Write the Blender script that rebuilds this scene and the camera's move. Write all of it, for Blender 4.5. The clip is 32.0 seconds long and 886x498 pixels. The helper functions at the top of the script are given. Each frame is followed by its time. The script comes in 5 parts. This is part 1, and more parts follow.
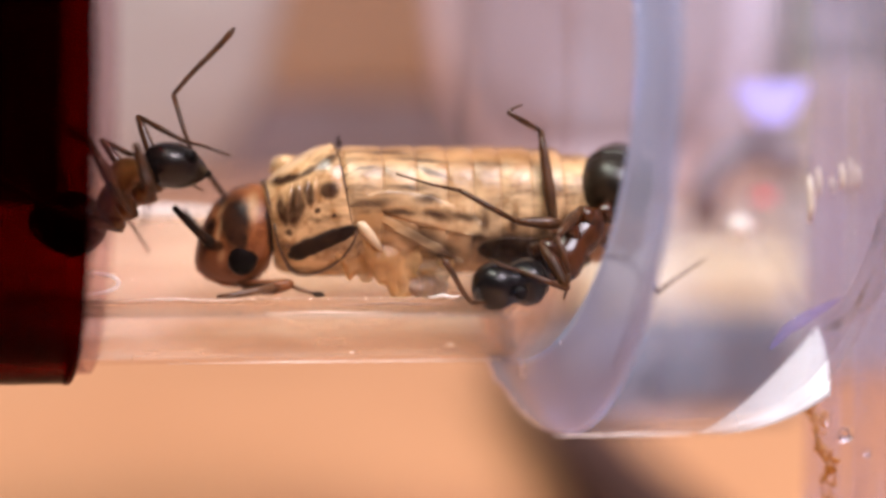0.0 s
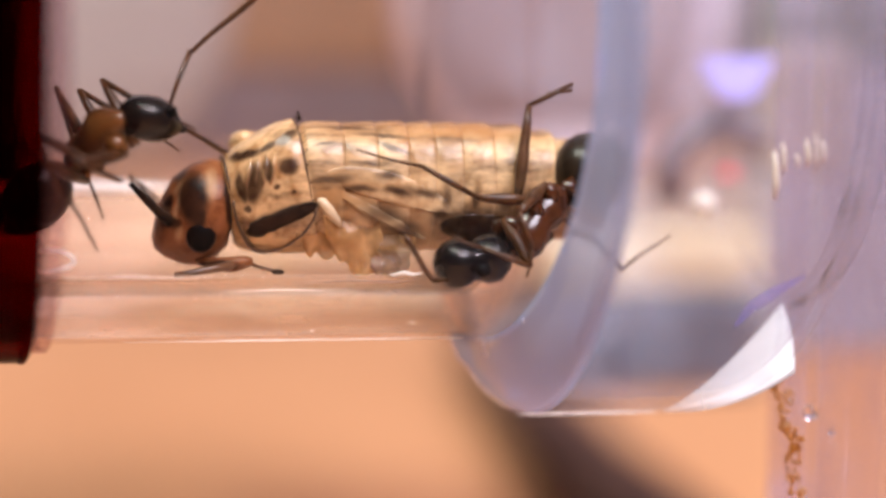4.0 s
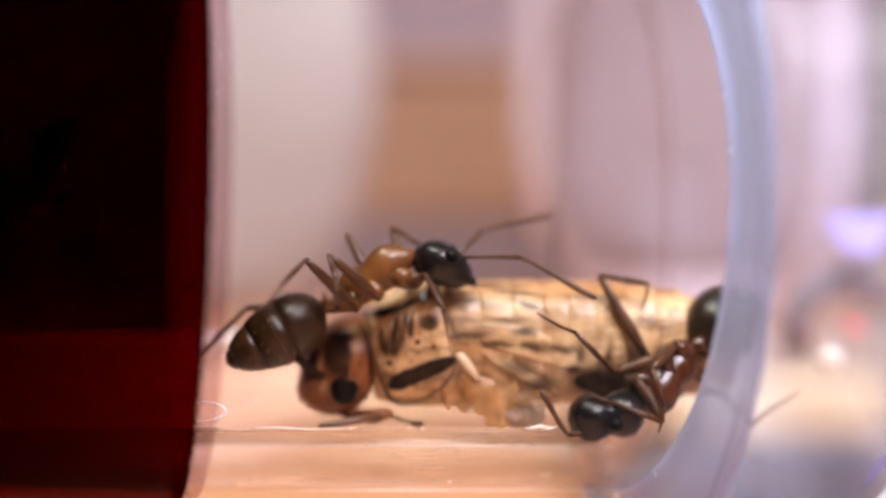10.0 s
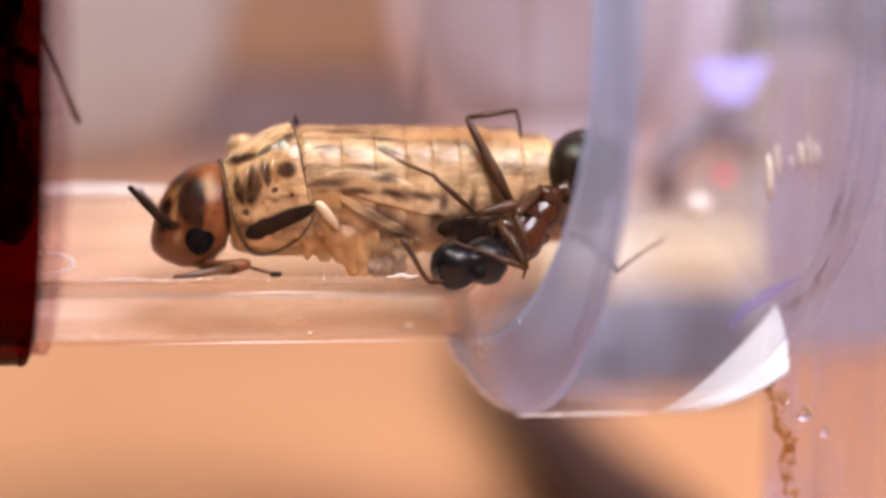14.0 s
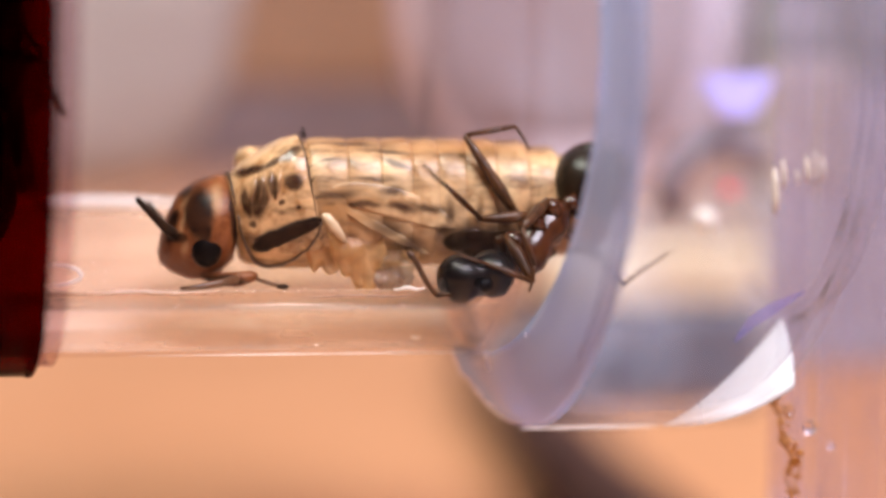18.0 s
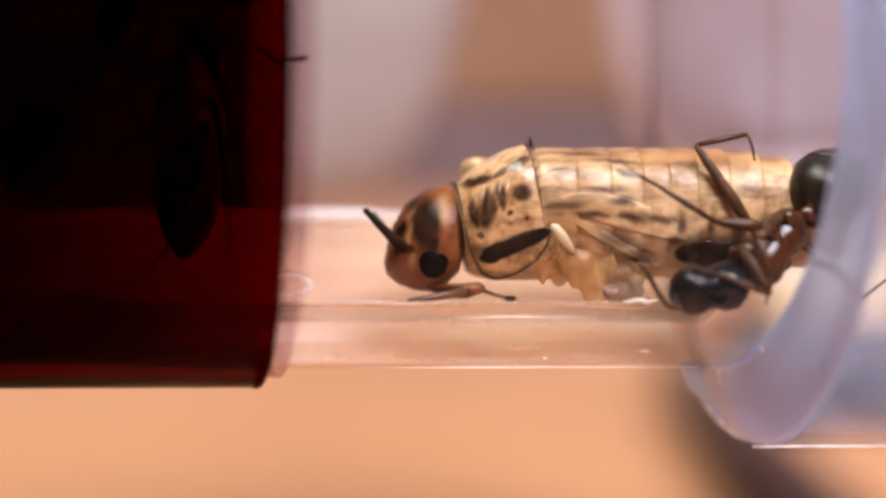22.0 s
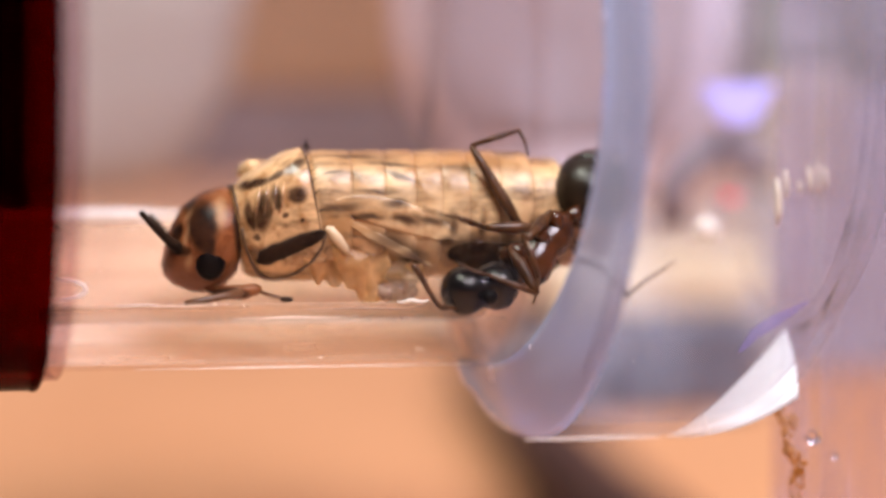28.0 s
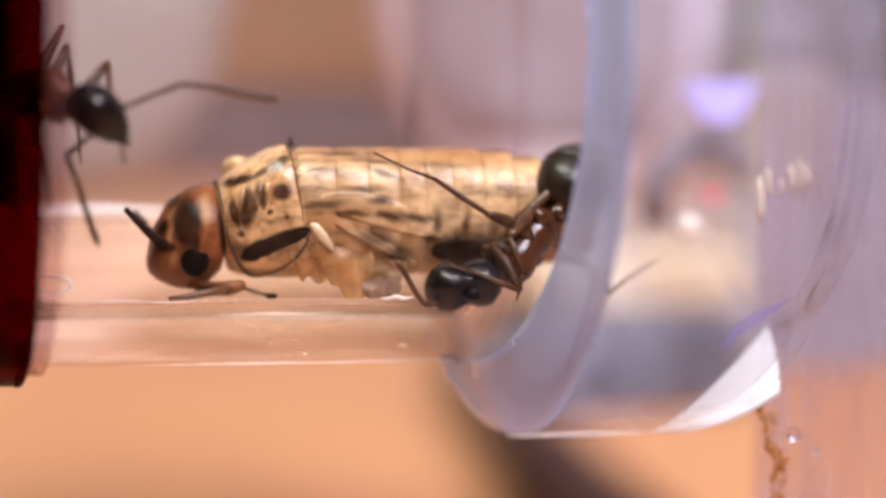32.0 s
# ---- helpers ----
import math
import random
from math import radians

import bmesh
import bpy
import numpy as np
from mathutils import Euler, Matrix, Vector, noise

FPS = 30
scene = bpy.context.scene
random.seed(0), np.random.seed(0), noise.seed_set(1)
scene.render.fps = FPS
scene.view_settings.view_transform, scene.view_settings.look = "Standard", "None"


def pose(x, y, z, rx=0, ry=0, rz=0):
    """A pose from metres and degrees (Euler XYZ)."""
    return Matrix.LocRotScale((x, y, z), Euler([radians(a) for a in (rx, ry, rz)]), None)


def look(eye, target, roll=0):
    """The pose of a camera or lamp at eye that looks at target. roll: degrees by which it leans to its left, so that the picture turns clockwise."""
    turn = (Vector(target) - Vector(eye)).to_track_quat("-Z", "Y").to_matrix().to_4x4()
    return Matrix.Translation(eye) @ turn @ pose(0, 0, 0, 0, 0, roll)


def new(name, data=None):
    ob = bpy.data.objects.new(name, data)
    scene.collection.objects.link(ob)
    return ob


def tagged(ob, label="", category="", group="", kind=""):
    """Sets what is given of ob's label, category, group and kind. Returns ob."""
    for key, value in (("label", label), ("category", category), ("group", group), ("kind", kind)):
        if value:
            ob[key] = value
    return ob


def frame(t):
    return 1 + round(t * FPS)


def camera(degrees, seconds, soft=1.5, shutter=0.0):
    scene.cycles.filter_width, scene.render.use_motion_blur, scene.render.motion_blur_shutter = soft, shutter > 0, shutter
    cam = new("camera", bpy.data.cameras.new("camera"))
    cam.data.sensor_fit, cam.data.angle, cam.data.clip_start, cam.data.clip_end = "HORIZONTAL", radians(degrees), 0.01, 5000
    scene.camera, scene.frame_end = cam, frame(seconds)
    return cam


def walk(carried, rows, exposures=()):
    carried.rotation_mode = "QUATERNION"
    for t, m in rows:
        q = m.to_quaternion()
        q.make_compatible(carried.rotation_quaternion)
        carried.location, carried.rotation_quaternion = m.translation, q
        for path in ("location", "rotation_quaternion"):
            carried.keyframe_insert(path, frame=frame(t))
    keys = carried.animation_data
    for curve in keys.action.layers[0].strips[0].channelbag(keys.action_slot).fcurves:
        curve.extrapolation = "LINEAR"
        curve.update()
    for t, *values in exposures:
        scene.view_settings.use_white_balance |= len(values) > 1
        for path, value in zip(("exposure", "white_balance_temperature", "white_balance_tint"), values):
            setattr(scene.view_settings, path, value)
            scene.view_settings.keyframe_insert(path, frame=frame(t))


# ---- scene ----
MM = 0.001
cam = camera(29.29, 32.0, soft=3.1)
cam.data.dof.use_dof = True
cam.data.dof.focus_distance = 0.0368
cam.data.dof.aperture_fstop = 27.0

# the shot's own frame: origin at the tube's middle, tilted 6 degrees down, 20 mm over the desk
SHOT = pose(0, 0, 0.0215, -6, 0, 0)
# the tube's frame: x along its axis, turned 11 degrees away from the lens
TUBE = SHOT @ pose(0, 0, 0, 0, 0, 11)


def stand(x, y, z, yaw, pitch, roll):
    return SHOT @ pose(x * MM, y * MM, z * MM, 90 + pitch, 0, yaw) @ pose(0, 0, 0, 0, 0, roll)


walk(cam, [(row[0], stand(*row[1:])) for row in (
    (0, -0.04, -39.35, -0.11, 1.65, 0.01, -0.05),
    (0.5, 0.15, -39.43, -0.02, 0.55, 0.13, -0.11),
    (1, 0.14, -39.16, -0.05, 0.21, -0.13, -0.05),
    (1.5, 0.14, -38.91, -0.16, 0.05, -0.47, -0.04),
    (2, 0.12, -38.82, -0.16, -0.02, -0.74, -0.08),
    (2.5, 0.10, -38.86, -0.11, 0.19, -0.76, -0.14),
    (4.5, 0.02, -38.85, -0.10, 0.49, -0.79, -0.08),
    (5, 0.04, -38.98, 0.06, 0.15, -0.38, -0.02),
    (5.5, 0.05, -39.07, 0.06, 0.33, -0.20, -0.00),
    (6, 0.00, -39.03, 0.00, 0.23, -0.01, -0.06),
    (6.5, 0.02, -39.02, 0.02, 0.21, -0.11, -0.05),
    (7, 0.05, -38.97, -0.02, 0.30, -0.14, -0.05),
    (7.5, 0.08, -39.02, 0.01, 0.30, 0.01, -0.13),
    (8, 0.00, -39.11, 0.03, 0.16, 0.16, -0.08),
    (8.5, -0.04, -39.03, 0.02, 0.36, 0.20, 0.01),
    (9, -0.29, -39.38, 0.07, 2.41, 1.44, -0.08),
    (9.5, -0.51, -39.86, 0.27, 4.14, 3.93, 0.24),
    (10, -0.43, -40.34, 0.32, 4.31, 3.78, 0.43),
    (10.5, -0.34, -40.45, 0.17, 4.15, 2.67, 0.16),
    (11, -0.30, -40.32, 0.02, 3.92, 1.95, 0.11),
    (11.5, -0.36, -40.11, 0.04, 4.06, 0.75, 0.17),
    (12, -0.33, -39.96, 0.04, 3.90, 0.92, 0.14),
    (12.5, -0.14, -39.71, -0.02, 2.32, 0.11, -0.09),
    (13, 0.16, -39.49, -0.03, 1.09, -0.19, -0.16),
    (13.5, 0.00, -39.23, -0.14, 0.31, -0.58, -0.19),
    (15.5, 0.08, -39.07, -0.09, 0.48, -0.73, -0.13),
    (16, -0.01, -39.03, -0.14, 0.41, -0.58, -0.10),
    (16.5, -0.00, -39.01, -0.15, 0.46, -0.80, -0.09),
    (17, 0.02, -39.10, -0.11, 0.35, -0.57, -0.05),
    (17.5, 0.09, -39.16, -0.08, 0.56, -0.33, -0.01),
    (18, -0.01, -39.22, -0.11, 0.52, -0.26, -0.00),
    (18.5, 0.03, -39.21, -0.13, 0.45, -0.23, -0.00),
    (19, 0.10, -39.18, -0.04, 0.49, 0.11, 0.04),
    (19.5, -0.15, -39.06, -0.06, 1.25, 1.04, 0.07),
    (20, -0.58, -39.08, -0.02, 5.24, 1.59, 0.17),
    (20.5, -0.80, -38.93, -0.37, 6.38, 1.54, 0.22),
    (21, -0.88, -38.65, -0.35, 6.73, 0.50, 0.16),
    (21.5, -0.89, -38.40, -0.39, 7.29, 0.26, 0.01),
    (22, -0.88, -38.61, -0.42, 6.95, 0.60, 0.10),
    (22.5, -0.85, -39.06, -0.39, 6.49, 0.73, 0.22),
    (23, -0.83, -38.96, -0.19, 6.39, 0.55, 0.27),
    (23.5, -0.46, -38.64, -0.28, 7.23, 0.50, 0.11),
    (24, -0.30, -38.79, -0.01, 5.40, 0.88, 0.06),
    (24.5, -0.39, -38.88, 0.13, 3.99, 1.56, 0.29),
    (25, -0.30, -38.92, 0.09, 3.02, 1.71, 0.12),
    (25.5, -0.06, -38.91, 0.03, 1.64, 1.49, -0.13),
    (27.5, -0.27, -39.20, 0.19, 0.37, -0.44, -0.00),
    (28, -0.21, -39.25, 0.14, 0.34, -0.23, -0.24),
    (28.5, -0.16, -39.10, 0.19, -0.16, -0.70, -0.13),
    (29, -0.21, -39.29, 0.16, -0.70, -0.11, -0.16),
    (29.5, -0.22, -39.28, 0.11, -0.31, -0.42, -0.16),
    (30, -0.22, -38.80, 0.19, -0.22, -0.70, -0.13),
    (30.5, -0.07, -38.36, 0.26, 0.07, -1.00, 0.05),
    (31, -0.29, -38.77, 0.20, -0.56, -0.88, -0.04),
    (31.5, -0.31, -39.25, 0.10, -0.59, -0.53, -0.10),
    (32, -0.20, -39.41, 0.09, -0.19, -0.26, -0.14),
)], exposures=((0, 0.0), (8.8, 0.0), (9.5, 0.16), (10.2, 0.2), (11.0, 0.06), (12.0, 0.0), (32, 0.0)))

# ---- light ----
world = bpy.data.worlds.new("room_air")
scene.world = world
world.use_nodes = True
world.node_tree.nodes["Background"].inputs[0].default_value = (0.55, 0.49, 0.53, 1)
world.node_tree.nodes["Background"].inputs[1].default_value = 0.02


def area_lamp(name, eye, target, long, wide, watts, colour):
    lamp = bpy.data.lights.new(name, "AREA")
    lamp.shape, lamp.size, lamp.size_y, lamp.energy, lamp.color = "RECTANGLE", long, wide, watts, colour
    ob = new(name, lamp)
    ob.matrix_world = look(eye, target)
    return ob


# a bar lamp over the tube, and an added unseen fill lamp in front
area_lamp("bar_lamp", (-0.07, -0.075, 0.32), (-0.01, 0.0, 0.02), 0.17, 0.035, 1.02, (0.962, 1.0, 0.885))
area_lamp("ceiling_light", (0.42, -0.46, 0.85), (0.00, 0.25, 0.05), 0.60, 0.40, 18.5, (0.94, 0.875, 0.96))


# ---- materials ----
def material(name, colour, rough=0.5, **more):
    m = bpy.data.materials.new(name)
    m.use_nodes = True
    b = m.node_tree.nodes["Principled BSDF"]
    b.inputs["Base Color"].default_value = (*colour, 1)
    b.inputs["Roughness"].default_value = rough
    for key, value in more.items():
        b.inputs[key.replace("_", " ").title().replace("Ior", "IOR")].default_value = value
    return m


def node(m, kind, **values):
    n = m.node_tree.nodes.new(kind)
    for key, value in values.items():
        n.inputs[int(key[1:]) if key[0] == "i" and key[1:].isdigit() else key].default_value = value
    return n


def wire(m, a, b):
    m.node_tree.links.new(a, b)


def coords(m):
    return node(m, "ShaderNodeTexCoord").outputs["Object"]


def noise_of(m, at, scale, detail=4, rough=0.55):
    n = node(m, "ShaderNodeTexNoise", Scale=scale, Detail=detail, Roughness=rough)
    wire(m, at, n.inputs["Vector"])
    return n.outputs["Fac"]


def ramp_of(m, fac, stops):
    r = node(m, "ShaderNodeValToRGB")
    while len(r.color_ramp.elements) < len(stops):
        r.color_ramp.elements.new(0.5)
    for e, (p, c) in zip(r.color_ramp.elements, stops):
        e.position, e.color = p, (*c, 1)
    wire(m, fac, r.inputs["Fac"])
    return r.outputs["Color"]


def calc(m, op, a, b=0.0, c=None):
    n = node(m, "ShaderNodeMath")
    n.operation = op
    for slot, v in enumerate((a, b) if c is None else (a, b, c)):
        if isinstance(v, (int, float)):
            n.inputs[slot].default_value = v
        else:
            wire(m, v, n.inputs[slot])
    return n.outputs[0]


def blend(m, fac, a, b, mode="MIX"):
    n = node(m, "ShaderNodeMix")
    n.data_type, n.blend_type = "RGBA", mode
    for slot, v in ((0, fac), (6, a), (7, b)):
        if isinstance(v, (int, float)):
            n.inputs[slot].default_value = v
        elif isinstance(v, tuple):
            n.inputs[slot].default_value = (*v, 1)
        else:
            wire(m, v, n.inputs[slot])
    return n.outputs[2]


def bump(m, height, distance, strength=0.6):
    n = node(m, "ShaderNodeBump", Strength=strength, Distance=distance)
    wire(m, height, n.inputs["Height"])
    wire(m, n.outputs[0], m.node_tree.nodes["Principled BSDF"].inputs["Normal"])


def base(m):
    return m.node_tree.nodes["Principled BSDF"].inputs


def speckled(name, dark, light, rough, scale, **more):
    """A surface of two tones in grain and in larger clouds, with fine relief."""
    m = material(name, light, rough, **more)
    at = coords(m)
    big, fine = noise_of(m, at, scale * 0.18, 2), noise_of(m, at, scale, 5)
    mix = calc(m, "ADD", calc(m, "MULTIPLY", big, 0.55), calc(m, "MULTIPLY", fine, 0.45))
    wire(m, ramp_of(m, mix, ((0.35, dark), (0.65, light))), base(m)["Base Color"])
    bump(m, fine, 0.12 / scale, 0.5)
    return m


def spotted(name, ground, dark, spots, rough=0.38, grain=2200, edge=0.25, streaks=0.0, pales=(), pale_tone=(0.62, 0.40, 0.20), pale_share=0.35, **more):
    """A pale shell with dark and with pale marks: spots of (x, y, z, rx, ry, rz, turn about y in degrees), in mm."""
    m = material(name, ground, rough, **more)
    at = coords(m)
    fine, big = noise_of(m, at, grain, 4), noise_of(m, at, grain * 0.22, 3)
    wob = node(m, "ShaderNodeTexNoise", Scale=grain * 0.9, Detail=4)
    wire(m, at, wob.inputs["Vector"])
    shift = node(m, "ShaderNodeVectorMath")
    shift.operation = "MULTIPLY_ADD"
    wire(m, wob.outputs["Color"], shift.inputs[0])
    shift.inputs[1].default_value = (0.00022,) * 3
    add = node(m, "ShaderNodeVectorMath")
    add.operation = "ADD"
    wire(m, at, shift.inputs[2])
    wire(m, shift.outputs[0], add.inputs[0])
    add.inputs[1].default_value = (-0.00011,) * 3

    def marks(rows, soft):
        out = None
        for x, y, z, rx, ry, rz, turn in rows:
            mp = node(m, "ShaderNodeMapping")
            mp.vector_type = "TEXTURE"
            mp.inputs["Location"].default_value = (x * MM, y * MM, z * MM)
            mp.inputs["Rotation"].default_value = (0, radians(turn), 0)
            mp.inputs["Scale"].default_value = (rx * MM, ry * MM, rz * MM)
            wire(m, add.outputs[0], mp.inputs["Vector"])
            ln = node(m, "ShaderNodeVectorMath")
            ln.operation = "LENGTH"
            wire(m, mp.outputs[0], ln.inputs[0])
            rng = node(m, "ShaderNodeMapRange")
            rng.interpolation_type = "SMOOTHSTEP"
            rng.inputs[1].default_value, rng.inputs[2].default_value = 1 - soft, 1 + soft
            rng.inputs[3].default_value, rng.inputs[4].default_value = 1, 0
            wire(m, ln.outputs["Value"], rng.inputs[0])
            out = rng.outputs[0] if out is None else calc(m, "MAXIMUM", out, rng.outputs[0])
        return out

    mask = marks(spots, edge)
    if streaks:
        mp = node(m, "ShaderNodeMapping")
        mp.inputs["Scale"].default_value = (700, 2200, 2600)
        wire(m, at, mp.inputs["Vector"])
        lines = noise_of(m, mp.outputs[0], 1.0, 5, 0.65)
        rng = node(m, "ShaderNodeMapRange")
        rng.inputs[1].default_value, rng.inputs[2].default_value = 0.46, 0.70
        wire(m, lines, rng.inputs[0])
        mask = calc(m, "MAXIMUM", mask, calc(m, "MULTIPLY", rng.outputs[0], streaks))
    light = tuple(min(1, c * 1.25) for c in ground)
    warm = (ground[0] * 0.55, ground[1] * 0.42, ground[2] * 0.30)
    col = ramp_of(m, big, ((0.34, warm), (0.5, ground), (0.68, light)))
    col = blend(m, calc(m, "MINIMUM", calc(m, "MULTIPLY", calc(m, "MAXIMUM", calc(m, "SUBTRACT", fine, 0.50), 0.0), 5.0), 0.85), col, warm)
    if pales:
        col = blend(m, calc(m, "MULTIPLY", marks(pales, 0.6), pale_share), col, pale_tone)
    if mask is not None:
        mask = calc(m, "MULTIPLY", mask, calc(m, "ADD", 0.62, calc(m, "MULTIPLY", fine, 0.6)))
        col = blend(m, mask, col, dark)
    wire(m, col, base(m)["Base Color"])
    bump(m, calc(m, "ADD", fine, calc(m, "MULTIPLY", big, 1.5)), 0.00004, 0.8)
    return m


def clear(name, tint, rough=0.02, ior=1.47, scratch=0.0):
    m = material(name, tint, rough, ior=ior)
    base(m)["Transmission Weight"].default_value = 1.0
    at = coords(m)
    fine = noise_of(m, at, 900, 4)
    r = ramp_of(m, fine, ((0.45, (rough,) * 3), (0.75, (rough + 0.10,) * 3)))
    wire(m, r, base(m)["Roughness"])
    if scratch:
        bump(m, noise_of(m, at, 260, 2), 0.00008, scratch)
    return m


def thin_clear(name, tint, haze, rough=0.03, sheen=0.14, milk_tone=(0.86, 0.82, 0.84), polish=0.010, clouds=0.0):
    """A thin clear wall: straight through, with a gloss by Fresnel and a slight milky haze."""
    m = bpy.data.materials.new(name)
    m.use_nodes = True
    tree = m.node_tree
    tree.nodes.remove(tree.nodes["Principled BSDF"])
    at = coords(m)
    through_it = node(m, "ShaderNodeBsdfTransparent", Color=(*tint, 1))
    gloss = node(m, "ShaderNodeBsdfGlossy", Roughness=rough)
    milk = node(m, "ShaderNodeBsdfDiffuse", Color=(*milk_tone, 1))
    grain = noise_of(m, at, 420, 5, 0.65)
    scratch = node(m, "ShaderNodeMapping")
    scratch.inputs["Scale"].default_value = (60, 2600, 2600)
    wire(m, at, scratch.inputs["Vector"])
    lines = noise_of(m, scratch.outputs[0], 1.0, 3)
    a = node(m, "ShaderNodeMixShader")
    amount = calc(m, "MULTIPLY", calc(m, "ADD", calc(m, "MULTIPLY", grain, 0.8), calc(m, "MULTIPLY", lines, 1.2)), haze)
    if clouds:
        patch = node(m, "ShaderNodeMapRange")
        patch.inputs[1].default_value, patch.inputs[2].default_value = 0.38, 0.66
        wire(m, noise_of(m, at, clouds, 3), patch.inputs[0])
        amount = calc(m, "MULTIPLY", amount, patch.outputs[0])
    wire(m, amount, a.inputs[0])
    wire(m, through_it.outputs[0], a.inputs[1])
    wire(m, milk.outputs[0], a.inputs[2])
    f = node(m, "ShaderNodeLayerWeight", Blend=0.5)
    c = node(m, "ShaderNodeMixShader")
    shine = calc(m, "ADD", polish, calc(m, "MULTIPLY", calc(m, "POWER", f.outputs["Facing"], 5.0), sheen))
    wire(m, shine, c.inputs[0])
    wire(m, a.outputs[0], c.inputs[1])
    wire(m, gloss.outputs[0], c.inputs[2])
    wire(m, c.outputs[0], tree.nodes["Material Output"].inputs["Surface"])
    return m


CLEAR_TUBE = thin_clear("clear_tube_plastic", (0.99, 0.97, 0.965), 0.0012, polish=0.003)
CLEAR_WALL = thin_clear("clear_wall_plastic", (0.89, 0.865, 0.92), 0.34, 0.40, 0.06, (0.56, 0.52, 0.78), 0.004, 190)
MILK_STREAK = thin_clear("milky_streak", (0.99, 0.98, 0.995), 0.16, 0.05, 0.2, (0.62, 0.56, 0.80), 0.002, 150)
FLOOR_FILM = thin_clear("milky_floor_film", (0.99, 0.97, 0.95), 0.27, 0.09, 0.12, (0.88, 0.66, 0.48), 0.05)
WALL_GLEAM = thin_clear("wall_gleam", (0.99, 0.97, 0.95), 0.42, 0.12, 0.10, (0.95, 0.85, 0.76), 0.03, 120)
CLEAR_COLLAR = thin_clear("clear_collar_plastic", (0.97, 0.965, 0.985), 0.10, 0.30, 0.22, (0.64, 0.65, 0.82), 0.006, 300)
FAINT_COLLAR = thin_clear("faintly_cloudy_plastic", (0.97, 0.97, 0.99), 0.075, 0.30, 0.22, (0.60, 0.66, 0.86), 0.006, 300)
CLEAR_SHELF = thin_clear("clear_shelf_plastic", (0.985, 0.97, 0.96), 0.05, 0.05, 0.10, (0.86, 0.74, 0.66), 0.004)
CLEAR_FITTING = clear("clear_fitting_plastic", (0.54, 0.61, 0.83), 0.2, 1.07, 0.12)
base(CLEAR_FITTING)["Transmission Weight"].default_value = 0.60
RED_FILM = clear("dark_red_film", (0.075, 0.0003, 0.0004), 0.05, 1.015)
base(RED_FILM)["Specular Tint"].default_value = (0.35, 0.03, 0.03, 1)
VIOLET = thin_clear("violet_streak", (0.94, 0.93, 0.99), 0.20, 0.05, 0.1, (0.20, 0.17, 0.50), 0.004)
TAPE = thin_clear("smoky_tape", (0.85, 0.76, 0.78), 0.05, 0.01, 0.30, (0.30, 0.16, 0.20), 0.001)
ORANGE_WOOD = speckled("orange_wood", (0.46, 0.205, 0.088), (0.59, 0.288, 0.138), 0.5, 60)
LILAC_PLASTER = speckled("lilac_plaster", (0.32, 0.265, 0.31), (0.40, 0.335, 0.38), 0.9, 30)
WHITE_PLASTIC = speckled("off_white_plastic", (0.36, 0.345, 0.35), (0.42, 0.405, 0.41), 0.5, 120)
BROWN_WOOD = speckled("brown_wood", (0.255, 0.152, 0.098), (0.335, 0.20, 0.128), 0.5, 90)
# dark tone of the shadow strip on the desk
SHADOW_BROWN = speckled("shadow_brown", (0.035, 0.012, 0.008), (0.065, 0.024, 0.016), 0.8, 90)
ANT_BLACK = speckled("black_ant_shell", (0.002, 0.0018, 0.0018), (0.006, 0.004, 0.0035), 0.24, 7000, specular_ior_level=0.32)
ANT_BROWN = speckled("brown_ant_shell", (0.030, 0.0095, 0.003), (0.17, 0.064, 0.014), 0.3, 2600, specular_ior_level=0.4)
ANT_RED = speckled("reddish_ant_shell", (0.008, 0.0025, 0.0012), (0.076, 0.022, 0.006), 0.20, 2600, specular_ior_level=0.5)
MAUVE = speckled("mauve_bracket_and_shade", (0.155, 0.122, 0.145), (0.205, 0.165, 0.19), 0.5, 300)
GREY_FELT = speckled("grey_green_felt", (0.155, 0.16, 0.14), (0.21, 0.21, 0.19), 0.9, 500)
ANT_LEG = speckled("amber_brown_leg", (0.010, 0.004, 0.002), (0.095, 0.037, 0.012), 0.34, 3200, specular_ior_level=0.35)
VIAL_MIDDLE = speckled("mauve_middle", (0.32, 0.262, 0.30), (0.39, 0.32, 0.365), 0.6, 120)
BRIGHT_EDGE = speckled("bright_edge_lilac", (0.702, 0.648, 0.810), (0.810, 0.756, 0.900), 0.25, 50)
LILAC_FROST = speckled("frosted_lilac_plastic", (0.32, 0.305, 0.345), (0.39, 0.375, 0.42), 0.5, 200)
CREAM_PLASTIC = speckled("cream_plastic", (0.64, 0.52, 0.35), (0.72, 0.61, 0.43), 0.35, 300)
TAN_PLASTIC = speckled("tan_plastic", (0.33, 0.27, 0.23), (0.42, 0.35, 0.30), 0.4, 300)
PLUM_PLASTIC = speckled("plum_plastic", (0.066, 0.074, 0.105), (0.104, 0.113, 0.158), 0.4, 300)
# glossy white that draws glints and the lamp's streak
WHITE_GLOSS = material("glint_white", (0.85, 0.80, 0.74), 0.08)
CREAM_GLOSS = material("cream_gloss", (0.66, 0.58, 0.46), 0.3)
# white that paints refracted light, fading out along x
CRESCENT_WHITE = material("milky_crescent", (0.60, 0.60, 0.64), 0.25)
glow = node(CRESCENT_WHITE, "ShaderNodeBsdfTranslucent", Color=(0.95, 0.94, 0.97, 1))
half = node(CRESCENT_WHITE, "ShaderNodeMixShader", Fac=0.25)
wire(CRESCENT_WHITE, CRESCENT_WHITE.node_tree.nodes["Principled BSDF"].outputs[0], half.inputs[1])
wire(CRESCENT_WHITE, glow.outputs[0], half.inputs[2])
